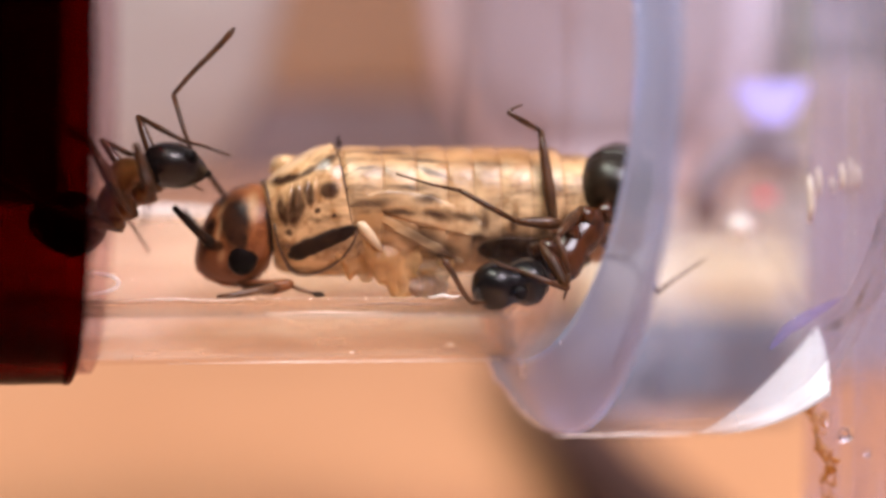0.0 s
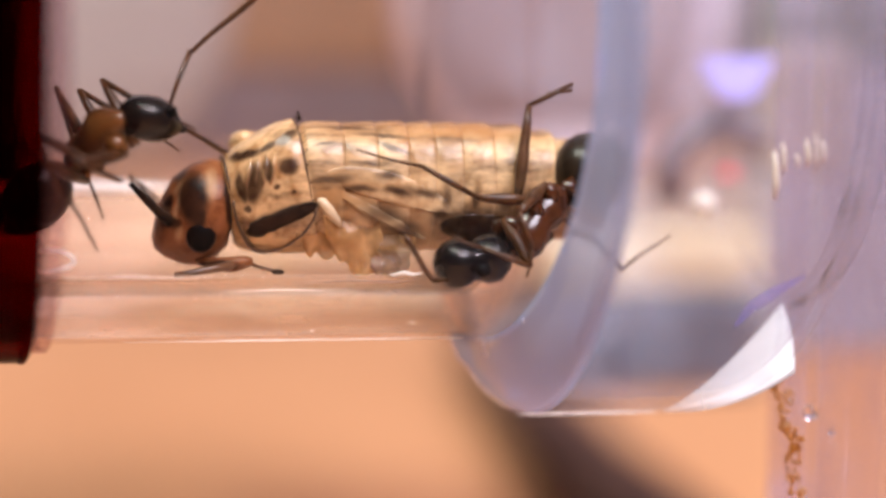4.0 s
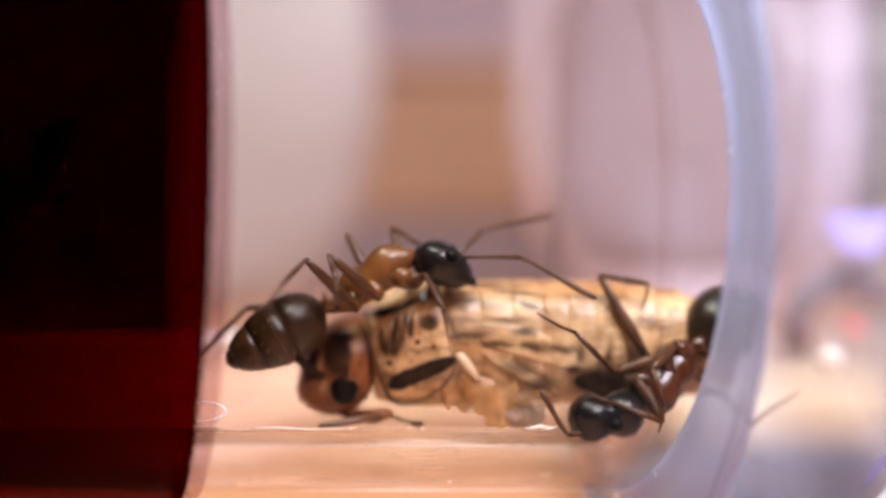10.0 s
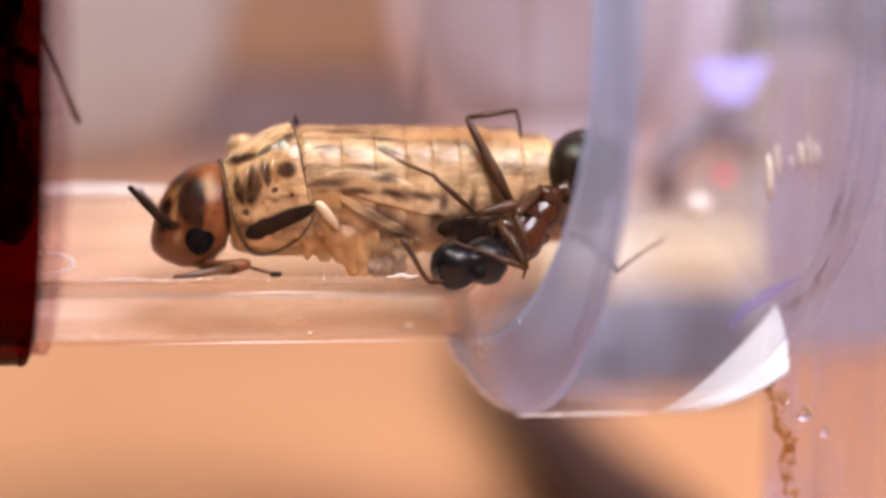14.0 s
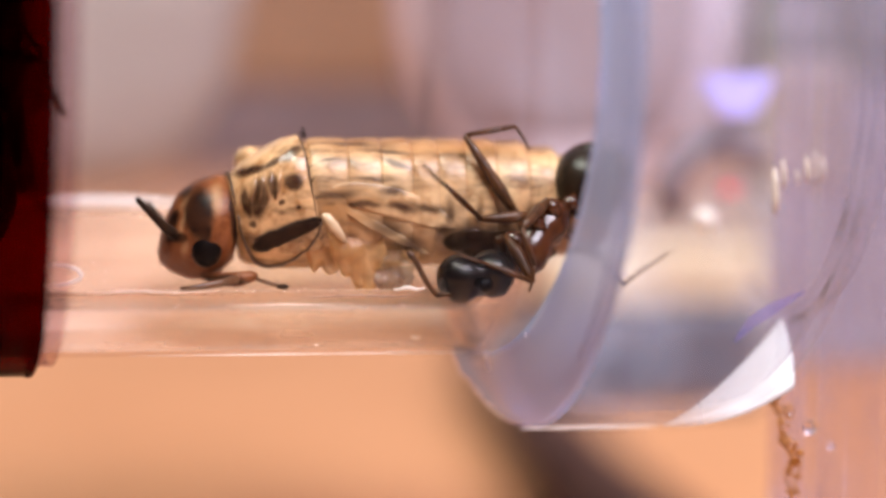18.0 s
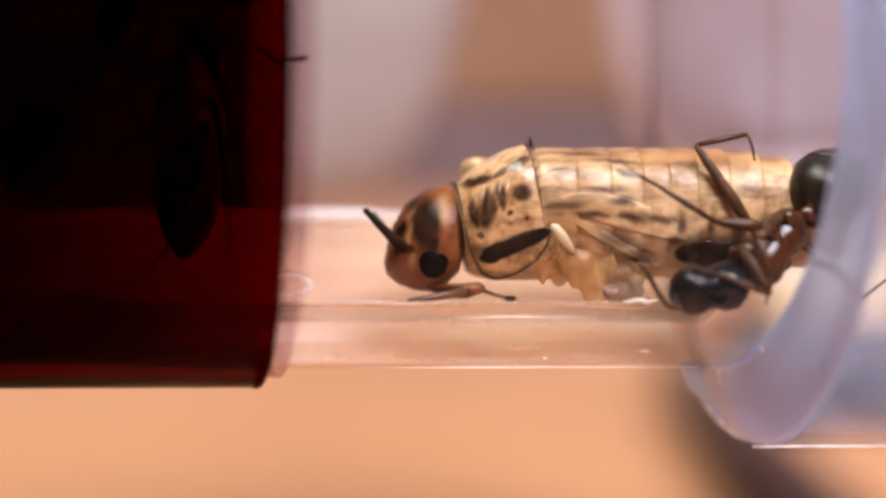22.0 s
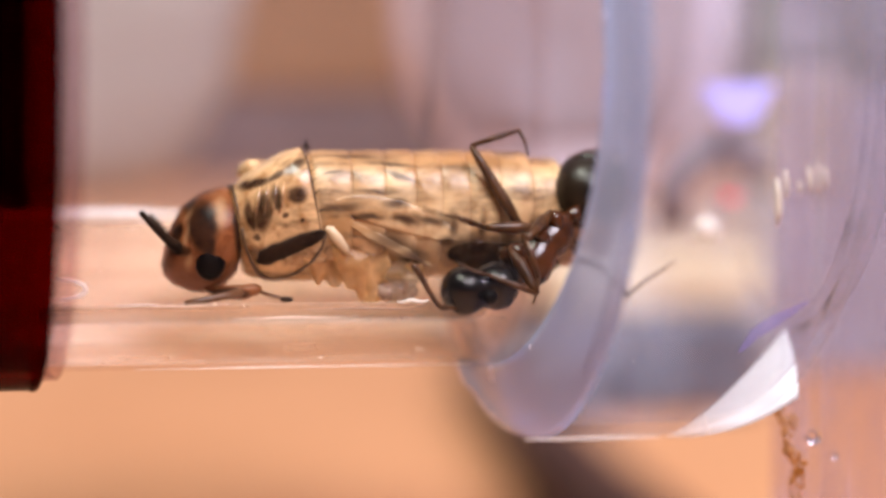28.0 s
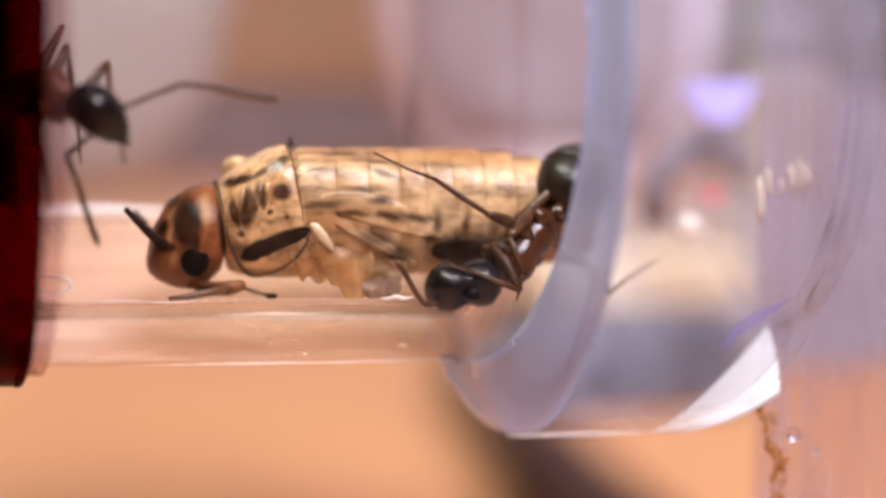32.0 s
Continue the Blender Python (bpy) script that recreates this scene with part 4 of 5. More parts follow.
part("spine", rod([(-3.62, -0.3, 2.25), (-3.66, -0.35, 2.48)], [0.05, 0.015], 6), DARK_SHELL, cricket)

# ---- ants ----
MOVES = []
SIDES = (-1, -1, -1, 1, 1, 1)
HIPS = [Vector((x, s * y, z)) for s in (-1, 1) for x, y, z in ((0.74, 0.24, -0.60), (0.04, 0.30, -0.50), (-0.52, 0.28, -0.46))]
SPAN = ((1.25, 1.10, 1.15), (1.35, 1.20, 1.25), (1.70, 1.50, 1.45)) * 2
LONG = tuple((a * 1.18, b * 1.2, c) for a, b, c in SPAN)
STRIDE = (LONG[0], LONG[1], (1.9, 1.6, 1.3), (1.7, 1.25, 1.1), (1.75, 1.3, 1.2), (2.6, 1.9, 1.3))
REST = [Vector((x, s * y, z)) for s in (-1, 1) for x, y, z in ((1.75, 0.9, -1.0), (0.15, 1.5, -1.0), (-1.9, 1.2, -1.0))]


def frame_on(origin, ahead, side=Vector((0, 1, 0))):
    x = ahead.normalized()
    y = (side - x * side.dot(x))
    y = y.normalized() if y.length > 0.05 else Vector((0.3, 0.2, 1)).cross(x).normalized()
    z = x.cross(y)
    m = Matrix((x, y, z)).transposed().to_4x4()
    m.translation = origin
    return m


def in_metres(m):
    m = m.copy()
    m.translation = m.translation * MM
    return m


def reach(hip, foot, a, b, c, side):
    """Knee, ankle and toe of a leg that reaches for foot."""
    to = foot - hip
    back = (hip - foot).normalized() * 0.6 + Vector((0, 0.25 * side, 0.75))
    ankle = foot + back.normalized() * c * 0.8
    d = ankle - hip
    length = min(max(d.length, abs(a - b) + 0.15), (a + b) * 0.985)
    d = d.normalized()
    along = (a * a - b * b + length * length) / (2 * length)
    up = Vector((0, 0.55 * side, 1.0))
    up = (up - d * up.dot(d)).normalized()
    knee = hip + d * along + up * math.sqrt(max(a * a - along * along, 0.0))
    return knee, hip + d * length, foot


def folded(start, goal, size, side, home):
    """The end of a bone of that size that reaches goal along the tube and in height, turned to its side by what is left."""
    v = goal - start
    level = math.hypot(v.x, v.z)
    if level < size:
        v.y = side * math.sqrt(size * size - level * level)
    return home @ (start + v)


def ant(name, label, shell, rows, coat=None, plump=1.0, lean=None, skull_size=1.10, lobed=False, spans=SPAN, feel=1.0, stout=1.0, turned=(0, 1, 2, 3, 4, 5)):
    """An ant with keyed joints. Rows: seconds, waist, neck, jaw tip, gaster tip, two feelers (elbow, tip), six legs (toe, or knee, ankle and toe, or None)."""
    coat = coat or ANT_BROWN
    root = thing(name, label, "ant", group="ants in the tube")
    part("thorax", rough(shelled(body([(x, z, w * stout, h * stout) for x, z, w, h in ((-0.90, -0.10, 0.13, 0.12), (-0.74, -0.06, 0.26, 0.32), (-0.45, -0.01, 0.34, 0.44), (-0.15, 0.0, 0.36, 0.45), (0.06, -0.02, 0.34, 0.40),
                               (0.25, 0.03, 0.40, 0.47), (0.55, 0.07, 0.44, 0.50), (0.85, 0.07, 0.36, 0.40), (1.08, 0.02, 0.19, 0.20), (1.22, 0, 0.11, 0.11))], 20)), 0.03, 4), coat, root)
    part("petiole", body([(-1.24, -0.06, 0.08, 0.08), (-1.12, 0.0, 0.16, 0.14), (-1.02, 0.06, 0.19, 0.24), (-0.94, 0.0, 0.15, 0.15), (-0.86, -0.08, 0.10, 0.09)], 12), coat, root)
    for h in HIPS:
        part("coxa", rod([(h.x * 0.85, h.y * 0.7, -0.05), (h.x * 0.95, h.y * 0.95, h.z * 0.6), (h.x, h.y, h.z)], [0.14, 0.27 if h.x > 0.5 else 0.19, 0.11], 12), coat, root)
    g = skull_size
    shape = ((-0.02, 0, 0.10, 0.10), (0.06, 0, 0.28, 0.26), (0.2, 0.01, 0.43, 0.37), (0.42, 0.02, 0.55, 0.44), (0.70, 0.02, 0.57, 0.45),
             (0.92, 0.0, 0.52, 0.40), (1.10, -0.04, 0.42, 0.31), (1.24, -0.06, 0.32, 0.22), (1.34, -0.08, 0.2, 0.12))
    if lobed:
        shape = ((-0.10, 0, 0.10, 0.10), (-0.02, 0, 0.34, 0.30), (0.18, 0.01, 0.50, 0.45), (0.38, 0.01, 0.51, 0.46), (0.55, 0.0, 0.44, 0.40), (0.66, 0.0, 0.40, 0.36),
                 (0.78, 0.0, 0.45, 0.42), (0.98, 0.0, 0.49, 0.47), (1.16, 0.0, 0.44, 0.42), (1.30, 0.0, 0.32, 0.30), (1.38, 0.0, 0.12, 0.12))
    skull = part("head", rough(shelled(body([(x * (1 + (g - 1) * (0.9 if lobed else 0.5)), z, w * g, h * g) for x, z, w, h in shape], 24)), 0.015, 4), ANT_BLACK, root)
    for s in (-1, 1):
        part("eye", ball((0.76, s * 0.52 * g, 0.20), 0.16, 0.10, 0.14, 12, 8), EYE_BLACK, skull)
        part("mandible", rod([(1.20, s * 0.24, -0.08), (1.42, s * 0.25, -0.12), (1.58, s * 0.08, -0.15)], [0.11, 0.09, 0.02], 8), ANT_BLACK, skull)
    cuts = [(0.0, 0.12)] + [(1.26 - 1.24 * math.cos(math.pi * q / 16), 0.93 * math.sin(math.pi * (q / 16) ** 0.86) * (1.0 if q < 8 else 1 - 0.03 * (q - 7))) for q in range(1, 16)] + [(2.50, 0.02)]
    gaster = part("gaster", body([(x, -0.04 * math.sin(x), r * 0.95 * plump, r * plump) for x, r in cuts[:8]], 24), shell, root)
    for i, j in ((7, 11), (10, 14), (13, 17)):
        part("gaster_segment", body([(x + (0.0 if k else -0.05), -0.04 * math.sin(x), r * 0.955 * plump, r * 1.01 * plump) for k, (x, r) in enumerate(cuts[i:j])], 24), shell, gaster)
    for i in (8, 11, 14):
        x, q = cuts[i]
        hoop = ring((x - 0.02, 0, -0.04 * math.sin(x)), q * 0.955 * plump, q * 1.008 * plump, 24)
        part("gaster_band", rod(hoop + hoop[:1], 0.007, 6), PALP_SHELL, gaster, "thin amber band")
    hairs, seedy = [], random.Random(7)
    for q in range(46):
        x, turn = seedy.uniform(0.25, 2.3), seedy.uniform(0, 2 * math.pi)
        r = np.interp(x, [p[0] for p in cuts], [p[1] for p in cuts]) * 0.97 * plump
        p = Vector((x, r * math.cos(turn), -0.04 * math.sin(x) + r * math.sin(turn)))
        hairs.append(rod([p, p + Vector((0.10, 0.13 * math.cos(turn), 0.13 * math.sin(turn)))], [0.010, 0.003], 4))
    part("hairs", merged(*hairs), PALP_SHELL, gaster, "fine amber hairs")
    limbs = []
    for h, (a, b, c) in zip(HIPS, spans):
        limbs.append((part("femur", rod([(0, 0, 0), (a * 0.35, 0, 0), (a * 0.8, 0, 0), (a, 0, 0)], [0.08, 0.145, 0.10, 0.065], 8), ANT_LEG, root),
                      part("tibia", rod([(0, 0, 0), (b * 0.5, 0, 0), (b, 0, 0)], [0.052, 0.07, 0.048], 8), ANT_LEG, root),
                      part("tarsus", rod([(0, 0, 0), (c * 0.45, 0, 0.02), (c, 0, -0.03)], [0.042, 0.034, 0.022], 6), ANT_LEG, root)))
    feelers = [(part("scape", rod([(0, 0, 0), (0.6 * feel, 0, 0.02), (1.35 * feel, 0, 0)], [0.04, 0.05, 0.06], 8), ANT_LEG, root),
                part("funiculus", rod([(0.13 * feel * k, 0, 0.02 * math.sin(k * 0.4)) for k in range(16)], [0.046 + 0.008 * (k % 2) + 0.0016 * k for k in range(15)] + [0.03], 8), ANT_LEG, root)) for _ in (0, 1)]
    keys = {o: [] for o in [root, skull, gaster] + [o for trio in limbs for o in trio] + [o for duo in feelers for o in duo]}
    for t, waist, neck, jaw, tip, first, second, legs in rows:
        waist, neck, jaw, tip = (Vector(v) for v in (waist, neck, jaw, tip))
        m = frame_on((waist + neck) / 2, neck - waist, lean(t) if lean else Vector((0, 1, 0)))
        home = m.inverted()
        keys[root].append((t, TUBE @ in_metres(m)))
        hm = home @ frame_on((waist + neck) / 2 + (neck - waist).normalized() * 1.20, jaw - neck, lean(t) if lean else Vector((0, 1, 0)))
        keys[skull].append((t, in_metres(hm)))
        keys[gaster].append((t, in_metres(home @ frame_on((waist + neck) / 2 - (neck - waist).normalized() * 1.16, tip - waist, Vector((0, -1, 0))))))
        for s, (elbow, end), (scape, whip) in zip((-1, 1), (first, second), feelers):
            start = hm @ Vector((0.98, s * 0.26, 0.28))
            knee = start + (home @ Vector(elbow) - start).normalized() * 1.35 * feel
            keys[scape].append((t, in_metres(frame_on(start, knee - start))))
            keys[whip].append((t, in_metres(frame_on(knee, home @ Vector(end) - knee))))
        for k, (spec, hip, span, trio) in enumerate(zip(legs, HIPS, spans, limbs)):
            if spec is None:
                swing = 0.28 * math.sin(t * 5.1 + k * 2.4)
                joints = reach(hip, REST[k] + Vector((swing, 0, 0.08 * math.cos(t * 5.1 + k))), *span, SIDES[k])
            elif isinstance(spec[0], tuple):
                joints = [home @ Vector(p) for p in spec]
            else:
                joints = reach(hip, home @ Vector(spec), *span, SIDES[k])
            at = hip
            given = k in turned and spec is not None and isinstance(spec[0], tuple)
            for bone, goal, size in zip(trio, joints, span):
                if given:
                    goal = folded(m @ at, m @ goal, size, SIDES[k], home)
                way = (goal - at).normalized() if (goal - at).length > 1e-4 else Vector((0, 0, -1))
                keys[bone].append((t, in_metres(frame_on(at, way))))
                at = at + way * size
    for o, r in keys.items():
        o.matrix_basis = r[0][1]
        MOVES.append((o, r))
    return root


# the worker that comes out of the sleeve, climbs over the cricket's head and goes back in
WORKER = (
    (0, (-8.95, -0.69, 0.39), (-7.92, -2.47, 1.7), (-6.56, -1.63, 1.63), (-10.71, 0.94, 0.56), ((-7.28, -1.98, 2.99), (-5.76, -2.23, 4.96)), ((-6.92, 0.0, 2.18), (-6.34, 0.3, 1.33)), (((-8.12, -2.90, 2.05), (-7.80, -2.90, 1.03), (-7.95, -2.90, 0.32)), ((-9.21, -2.90, 2.36), (-10.18, -2.90, 2.91), (-10.74, -2.90, 3.02)), (-11.11, -2.6, 1.2))),
    (0.5, (-9.57, -0.69, 0.58), (-8.2, -2.51, 1.5), (-7.09, -1.65, 0.75), (-11.17, 1.06, 0.23), ((-7.26, -2.0, 2.74), (-5.96, -2.25, 1.41)), ((-7.2, 0.0, 1.49), (-6.5, 0.3, 0.86)), (((-8.20, -2.90, 1.94), (-7.40, -2.90, 1.17), (-7.17, -2.90, 0.65)), ((-9.16, -2.90, 2.41), (-9.96, -2.90, 2.75), (-10.46, -2.90, 2.66)), (-11.38, -2.6, 1.13))),
    (1, (-9.41, -0.69, 0.5), (-8.11, -2.47, 1.53), (-7.19, -1.41, 0.76), (-11.11, 1.02, 0.39), ((-7.6, -1.76, 2.58), (-7.19, -2.01, 1.32)), ((-6.99, 0.0, 1.52), (-6.24, 0.3, 1.28)), (((-8.29, -2.90, 1.84), (-7.01, -2.90, 1.31), (-6.38, -2.90, 0.98)), ((-9.11, -2.90, 2.45), (-9.73, -2.90, 2.59), (-10.17, -2.90, 2.30)), (-11.09, -2.6, 1.16))),
    (1.5, (-9.42, -0.67, 0.41), (-8.18, -2.49, 1.49), (-7.15, -1.44, 0.88), (-11.16, 0.96, 0.18), ((-7.03, -1.79, 2.72), (-6.27, -2.04, 1.23)), ((-6.9, 0.0, 1.3), (-6.33, 0.3, 1.06)), (((-8.38, -2.90, 1.98), (-7.42, -2.90, 1.46), (-6.88, -2.90, 1.00)), ((-9.28, -2.90, 2.45), (-9.95, -2.90, 2.34), (-10.34, -2.90, 1.99)), (-10.91, -2.6, 1.18))),
    (2, (-9.66, -0.69, 0.36), (-8.47, -2.47, 1.56), (-7.28, -1.69, 0.83), (-11.34, 0.94, -0.12), ((-7.04, -2.04, 2.69), (-6.18, -2.29, 1.17)), ((-7.09, 0.0, 1.31), (-6.47, 0.3, 0.76)), (((-8.46, -2.90, 2.11), (-7.82, -2.90, 1.60), (-7.39, -2.90, 1.03)), ((-9.45, -2.90, 2.44), (-10.17, -2.90, 2.09), (-10.50, -2.90, 1.69)), (-10.86, -2.6, 1.02))),
    (2.5, (-9.65, -0.67, 0.36), (-8.46, -2.49, 1.49), (-7.26, -1.68, 0.82), (-11.39, 0.92, -0.06), ((-7.08, -2.03, 2.71), (-6.74, -2.28, 1.22)), ((-6.95, 0.0, 1.18), (-6.45, 0.3, 0.81)), (((-8.46, -2.90, 2.11), (-7.82, -2.90, 1.60), (-7.39, -2.90, 1.03)), ((-9.45, -2.90, 2.44), (-10.17, -2.90, 2.09), (-10.50, -2.90, 1.69)), (-10.91, -2.6, 1.08))),
    (3.5, (-9.01, -0.75, 0.71), (-7.68, -2.41, 1.9), (-6.5, -1.38, 1.55), (-10.67, 0.8, -0.08), ((-6.15, -1.73, 3.51), (-5.33, -1.98, 3.98)), ((-6.35, 0.0, 1.8), (-5.71, 0.3, 1.44)), ((-6.88, -2.6, -0.32), (-8.48, -2.6, -0.43), (-10.38, -2.6, 0.84))),
    (4.5, (-8.43, -0.77, 1.06), (-7.12, -2.39, 2.36), (-5.89, -1.36, 2.43), (-10.06, 0.45, -0.22), ((-5.81, -1.71, 3.75), (-4.98, -1.96, 4.57)), ((-5.74, 0.0, 2.04), (-4.84, 0.3, 1.56)), ((-6.2, -2.6, 1.07), (-7.7, -2.6, -0.33), (-9.84, -2.6, 1.06))),
    (5, (-7.6, -0.64, 0.93), (-6.71, -2.51, 2.25), (-5.64, -1.32, 2.15), (-9.55, 0.17, -0.70), ((-4.29, 0.3, 3.02), (-4.23, 0.3, 2.19)), ((-5.08, -0.97, 1.99), (-4.56, -0.72, 1.57)), (((-5.89, -2.90, 1.48), (-5.84, -2.90, 0.54), (-6.01, -2.90, -0.04)), ((-8.15, -2.90, 2.40), (-8.57, -2.90, 1.46), (-8.74, -2.90, 0.94)), ((-9.31, -2.60, 2.36), (-9.82, -2.60, 1.46), (-9.99, -2.60, 0.88)))),
    (5.5, (-7.63, -0.81, 1.11), (-6.46, -2.35, 2.61), (-5.05, -1.59, 2.69), (-9.32, -0.44, -0.55), ((-4.41, -1.94, 2.97), (-2.62, -2.19, 2.01)), ((-5.11, 0.5, 3.93), (-6.0, 0.5, 4.29)), ((-5.29, -2.6, 1.6), (-6.7, -2.6, 0.65), (-9.66, -2.6, 0.18))),
    (6, (-7.43, -1.02, 1.42), (-5.9, -2.1, 3.0), (-4.42, -1.53, 2.75), (-9.48, -1.02, -0.17), ((-3.44, -1.88, 2.47), (-1.96, -2.13, 0.68)), ((-3.05, 0.3, 2.85), (-1.48, 0.3, 1.44)), ((-4.39, -2.6, 1.73), (-6.56, -2.6, 0.48), ((-7.42, -1.90, 2.46), (-8.07, -1.90, 1.68), (-8.53, -1.90, 1.32)), None, None, ((-9.45, -0.20, 2.18), (-9.93, -0.20, 0.14), (-10.39, -0.20, -0.72)))),
    (6.5, (-7.27, -1.12, 1.3), (-5.46, -1.95, 2.73), (-3.9, -1.95, 2.36), (-9.26, -0.55, 0.09), ((-4.98, -2.3, 3.72), (-4.05, -2.55, 2.94)), ((-3.01, 0.3, 2.93), (-1.84, 0.3, 1.9)), ((-4.3, -2.6, 1.63), (-6.41, -2.6, 0.44), ((-7.14, -1.90, 2.48), (-7.68, -1.90, 1.69), (-8.12, -1.90, 1.27)), None, None, ((-9.19, -0.20, 2.02), (-9.72, -0.20, 0.03), (-10.14, -0.20, -0.90)))),
    (7, (-7.12, -1.48, 1.24), (-4.75, -1.72, 2.51), (-3.23, -1.34, 2.21), (-9.04, -0.42, 0.28), ((-4.24, -1.69, 3.56), (-2.93, -1.94, 2.1)), ((-3.04, 0.3, 3.0), (-2.0, 0.3, 2.24)), ((-4.08, -2.6, 1.22), (-6.43, -2.6, 0.15), ((-6.86, -1.90, 2.51), (-7.29, -1.90, 1.70), (-7.70, -1.90, 1.22)), ((-5.57, -0.50, 3.08), (-5.20, -0.50, 2.76), (-4.76, -0.50, 1.91)), ((-6.40, -0.40, 3.08), (-5.91, -0.40, 2.40), (-5.75, -0.40, 1.41)), ((-8.93, -0.20, 1.85), (-9.51, -0.20, -0.09), (-9.89, -0.20, -1.07)))),
    (7.5, (-7.03, -1.45, 1.19), (-4.64, -1.75, 2.62), (-3.15, -1.61, 2.05), (-9.07, -0.72, 0.17), ((-3.74, -1.96, 3.74), (-3.05, -2.21, 2.09)), ((-3.2, 0.3, 3.78), (-2.23, 0.3, 2.5)), ((-3.34, -2.6, -0.32), (-6.46, -2.6, 0.16), ((-6.78, -1.90, 2.40), (-7.25, -1.90, 1.71), (-7.63, -1.90, 1.25)), ((-5.42, -0.50, 3.10), (-4.91, -0.50, 2.71), (-4.50, -0.50, 1.85)), ((-6.33, -0.40, 3.13), (-5.88, -0.40, 2.44), (-5.74, -0.40, 1.48)), ((-8.96, -0.20, 1.89), (-9.61, -0.20, -0.02), (-10.00, -0.20, -1.01)))),
    (8, (-6.98, -1.45, 1.06), (-4.63, -1.75, 2.52), (-3.14, -1.75, 1.81), (-8.92, -0.8, -0.19), ((-2.91, -2.1, 3.67), (-1.82, -2.35, 1.48)), ((-2.48, 0.3, 3.66), (-1.3, 0.3, 1.59)), ((-4.41, -2.6, 1.33), (-6.55, -2.6, -0.21), ((-6.69, -1.90, 2.29), (-7.20, -1.90, 1.71), (-7.57, -1.90, 1.29)), ((-5.26, -0.50, 3.13), (-4.61, -0.50, 2.67), (-4.24, -0.50, 1.79)), ((-6.25, -0.40, 3.18), (-5.85, -0.40, 2.48), (-5.73, -0.40, 1.54)), ((-8.98, -0.20, 1.92), (-9.70, -0.20, 0.04), (-10.12, -0.20, -0.95)))),
    (8.5, (-6.89, -1.45, 1.12), (-4.58, -1.75, 2.56), (-2.96, -1.75, 1.85), (-9.02, -1.45, -0.21), ((-1.97, -2.1, 2.78), (-0.53, -2.35, 0.89)), ((-2.66, 0.3, 2.88), (-0.55, 0.3, 2.0)), ((-3.5, -2.6, 1.23), (-6.56, -2.6, -0.32), ((-6.80, -1.90, 2.25), (-7.29, -1.90, 1.66), (-7.69, -1.90, 1.27)), ((-5.38, -0.50, 3.05), (-4.83, -0.50, 2.76), (-4.33, -0.50, 2.05)), ((-6.54, -0.40, 2.79), (-6.23, -0.40, 2.08), (-6.14, -0.40, 1.23)), ((-9.02, -0.20, 1.92), (-9.59, -0.20, 0.22), (-9.95, -0.20, -0.71)))),
    (9, (-7.01, -1.45, 1.16), (-4.84, -1.75, 2.59), (-3.18, -1.75, 2.18), (-9.23, -1.45, 0.01), ((-4.67, -2.1, 3.72), (-3.04, -2.35, 3.9)), ((-1.83, -0.5, 4.27), (-0.05, -0.5, 5.15)), ((-3.75, -2.6, 0.81), (-6.89, -2.6, -0.68), ((-6.91, -1.90, 2.22), (-7.39, -1.90, 1.61), (-7.81, -1.90, 1.24)), ((-5.49, -0.50, 2.97), (-5.05, -0.50, 2.85), (-4.41, -0.50, 2.32)), ((-6.84, -0.40, 2.41), (-6.62, -0.40, 1.68), (-6.56, -0.40, 0.92)), ((-9.06, -0.20, 1.92), (-9.49, -0.20, 0.41), (-9.79, -0.20, -0.47)))),
    (9.5, (-6.9, -1.48, 1.15), (-4.8, -1.72, 2.47), (-3.1, -1.72, 1.99), (-9.0, -0.91, 0.15), ((-3.96, -2.07, 2.84), (-0.98, -2.32, 2.61)), ((-3.16, 0.3, 3.01), (-1.42, 0.3, 3.3)), (((-4.70, -2.70, 1.93), (-4.02, -2.70, 0.84), (-3.87, -2.70, 0.36)), (-6.44, -2.6, -0.26), ((-6.96, -2.30, 2.60), (-7.02, -2.30, 0.95), (-7.16, -2.30, 0.34)), None, None, ((-9.03, -0.20, 1.62), (-10.11, -0.20, -0.62), (-10.49, -0.20, -1.69)))),
    (10, (-6.47, -1.43, 1.45), (-4.25, -1.77, 2.78), (-2.69, -1.77, 2.17), (-8.64, -1.43, 0.17), ((-1.49, -2.12, 2.66), (0.46, -2.37, 1.35)), ((-1.99, 0.3, 4.02), (-0.38, 0.3, 3.98)), (((-4.25, -2.80, 2.15), (-3.95, -2.80, 1.35), (-3.76, -2.80, 0.74)), ((-6.46, -2.50, 2.75), (-6.18, -2.50, 2.02), (-6.24, -2.50, 1.46)), ((-6.80, -2.40, 2.48), (-7.35, -2.40, 1.86), (-7.64, -2.40, 1.39)), None, None, ((-8.58, -0.40, 1.50), (-9.27, -0.40, 0.27), (-9.76, -0.40, -0.76)))),
    (10.5, (-6.17, -1.43, 0.94), (-3.78, -1.77, 1.89), (-2.2, -1.77, 1.24), (-8.27, -0.95, -0.11), ((-2.06, -2.12, 2.97), (-0.43, -2.37, 3.67)), ((-1.68, 0.3, 2.88), (-0.44, 0.3, 3.71)), ((-2.7, -2.6, -1.18), (-6.37, -2.6, -0.32), (-8.8, -2.6, -0.81))),
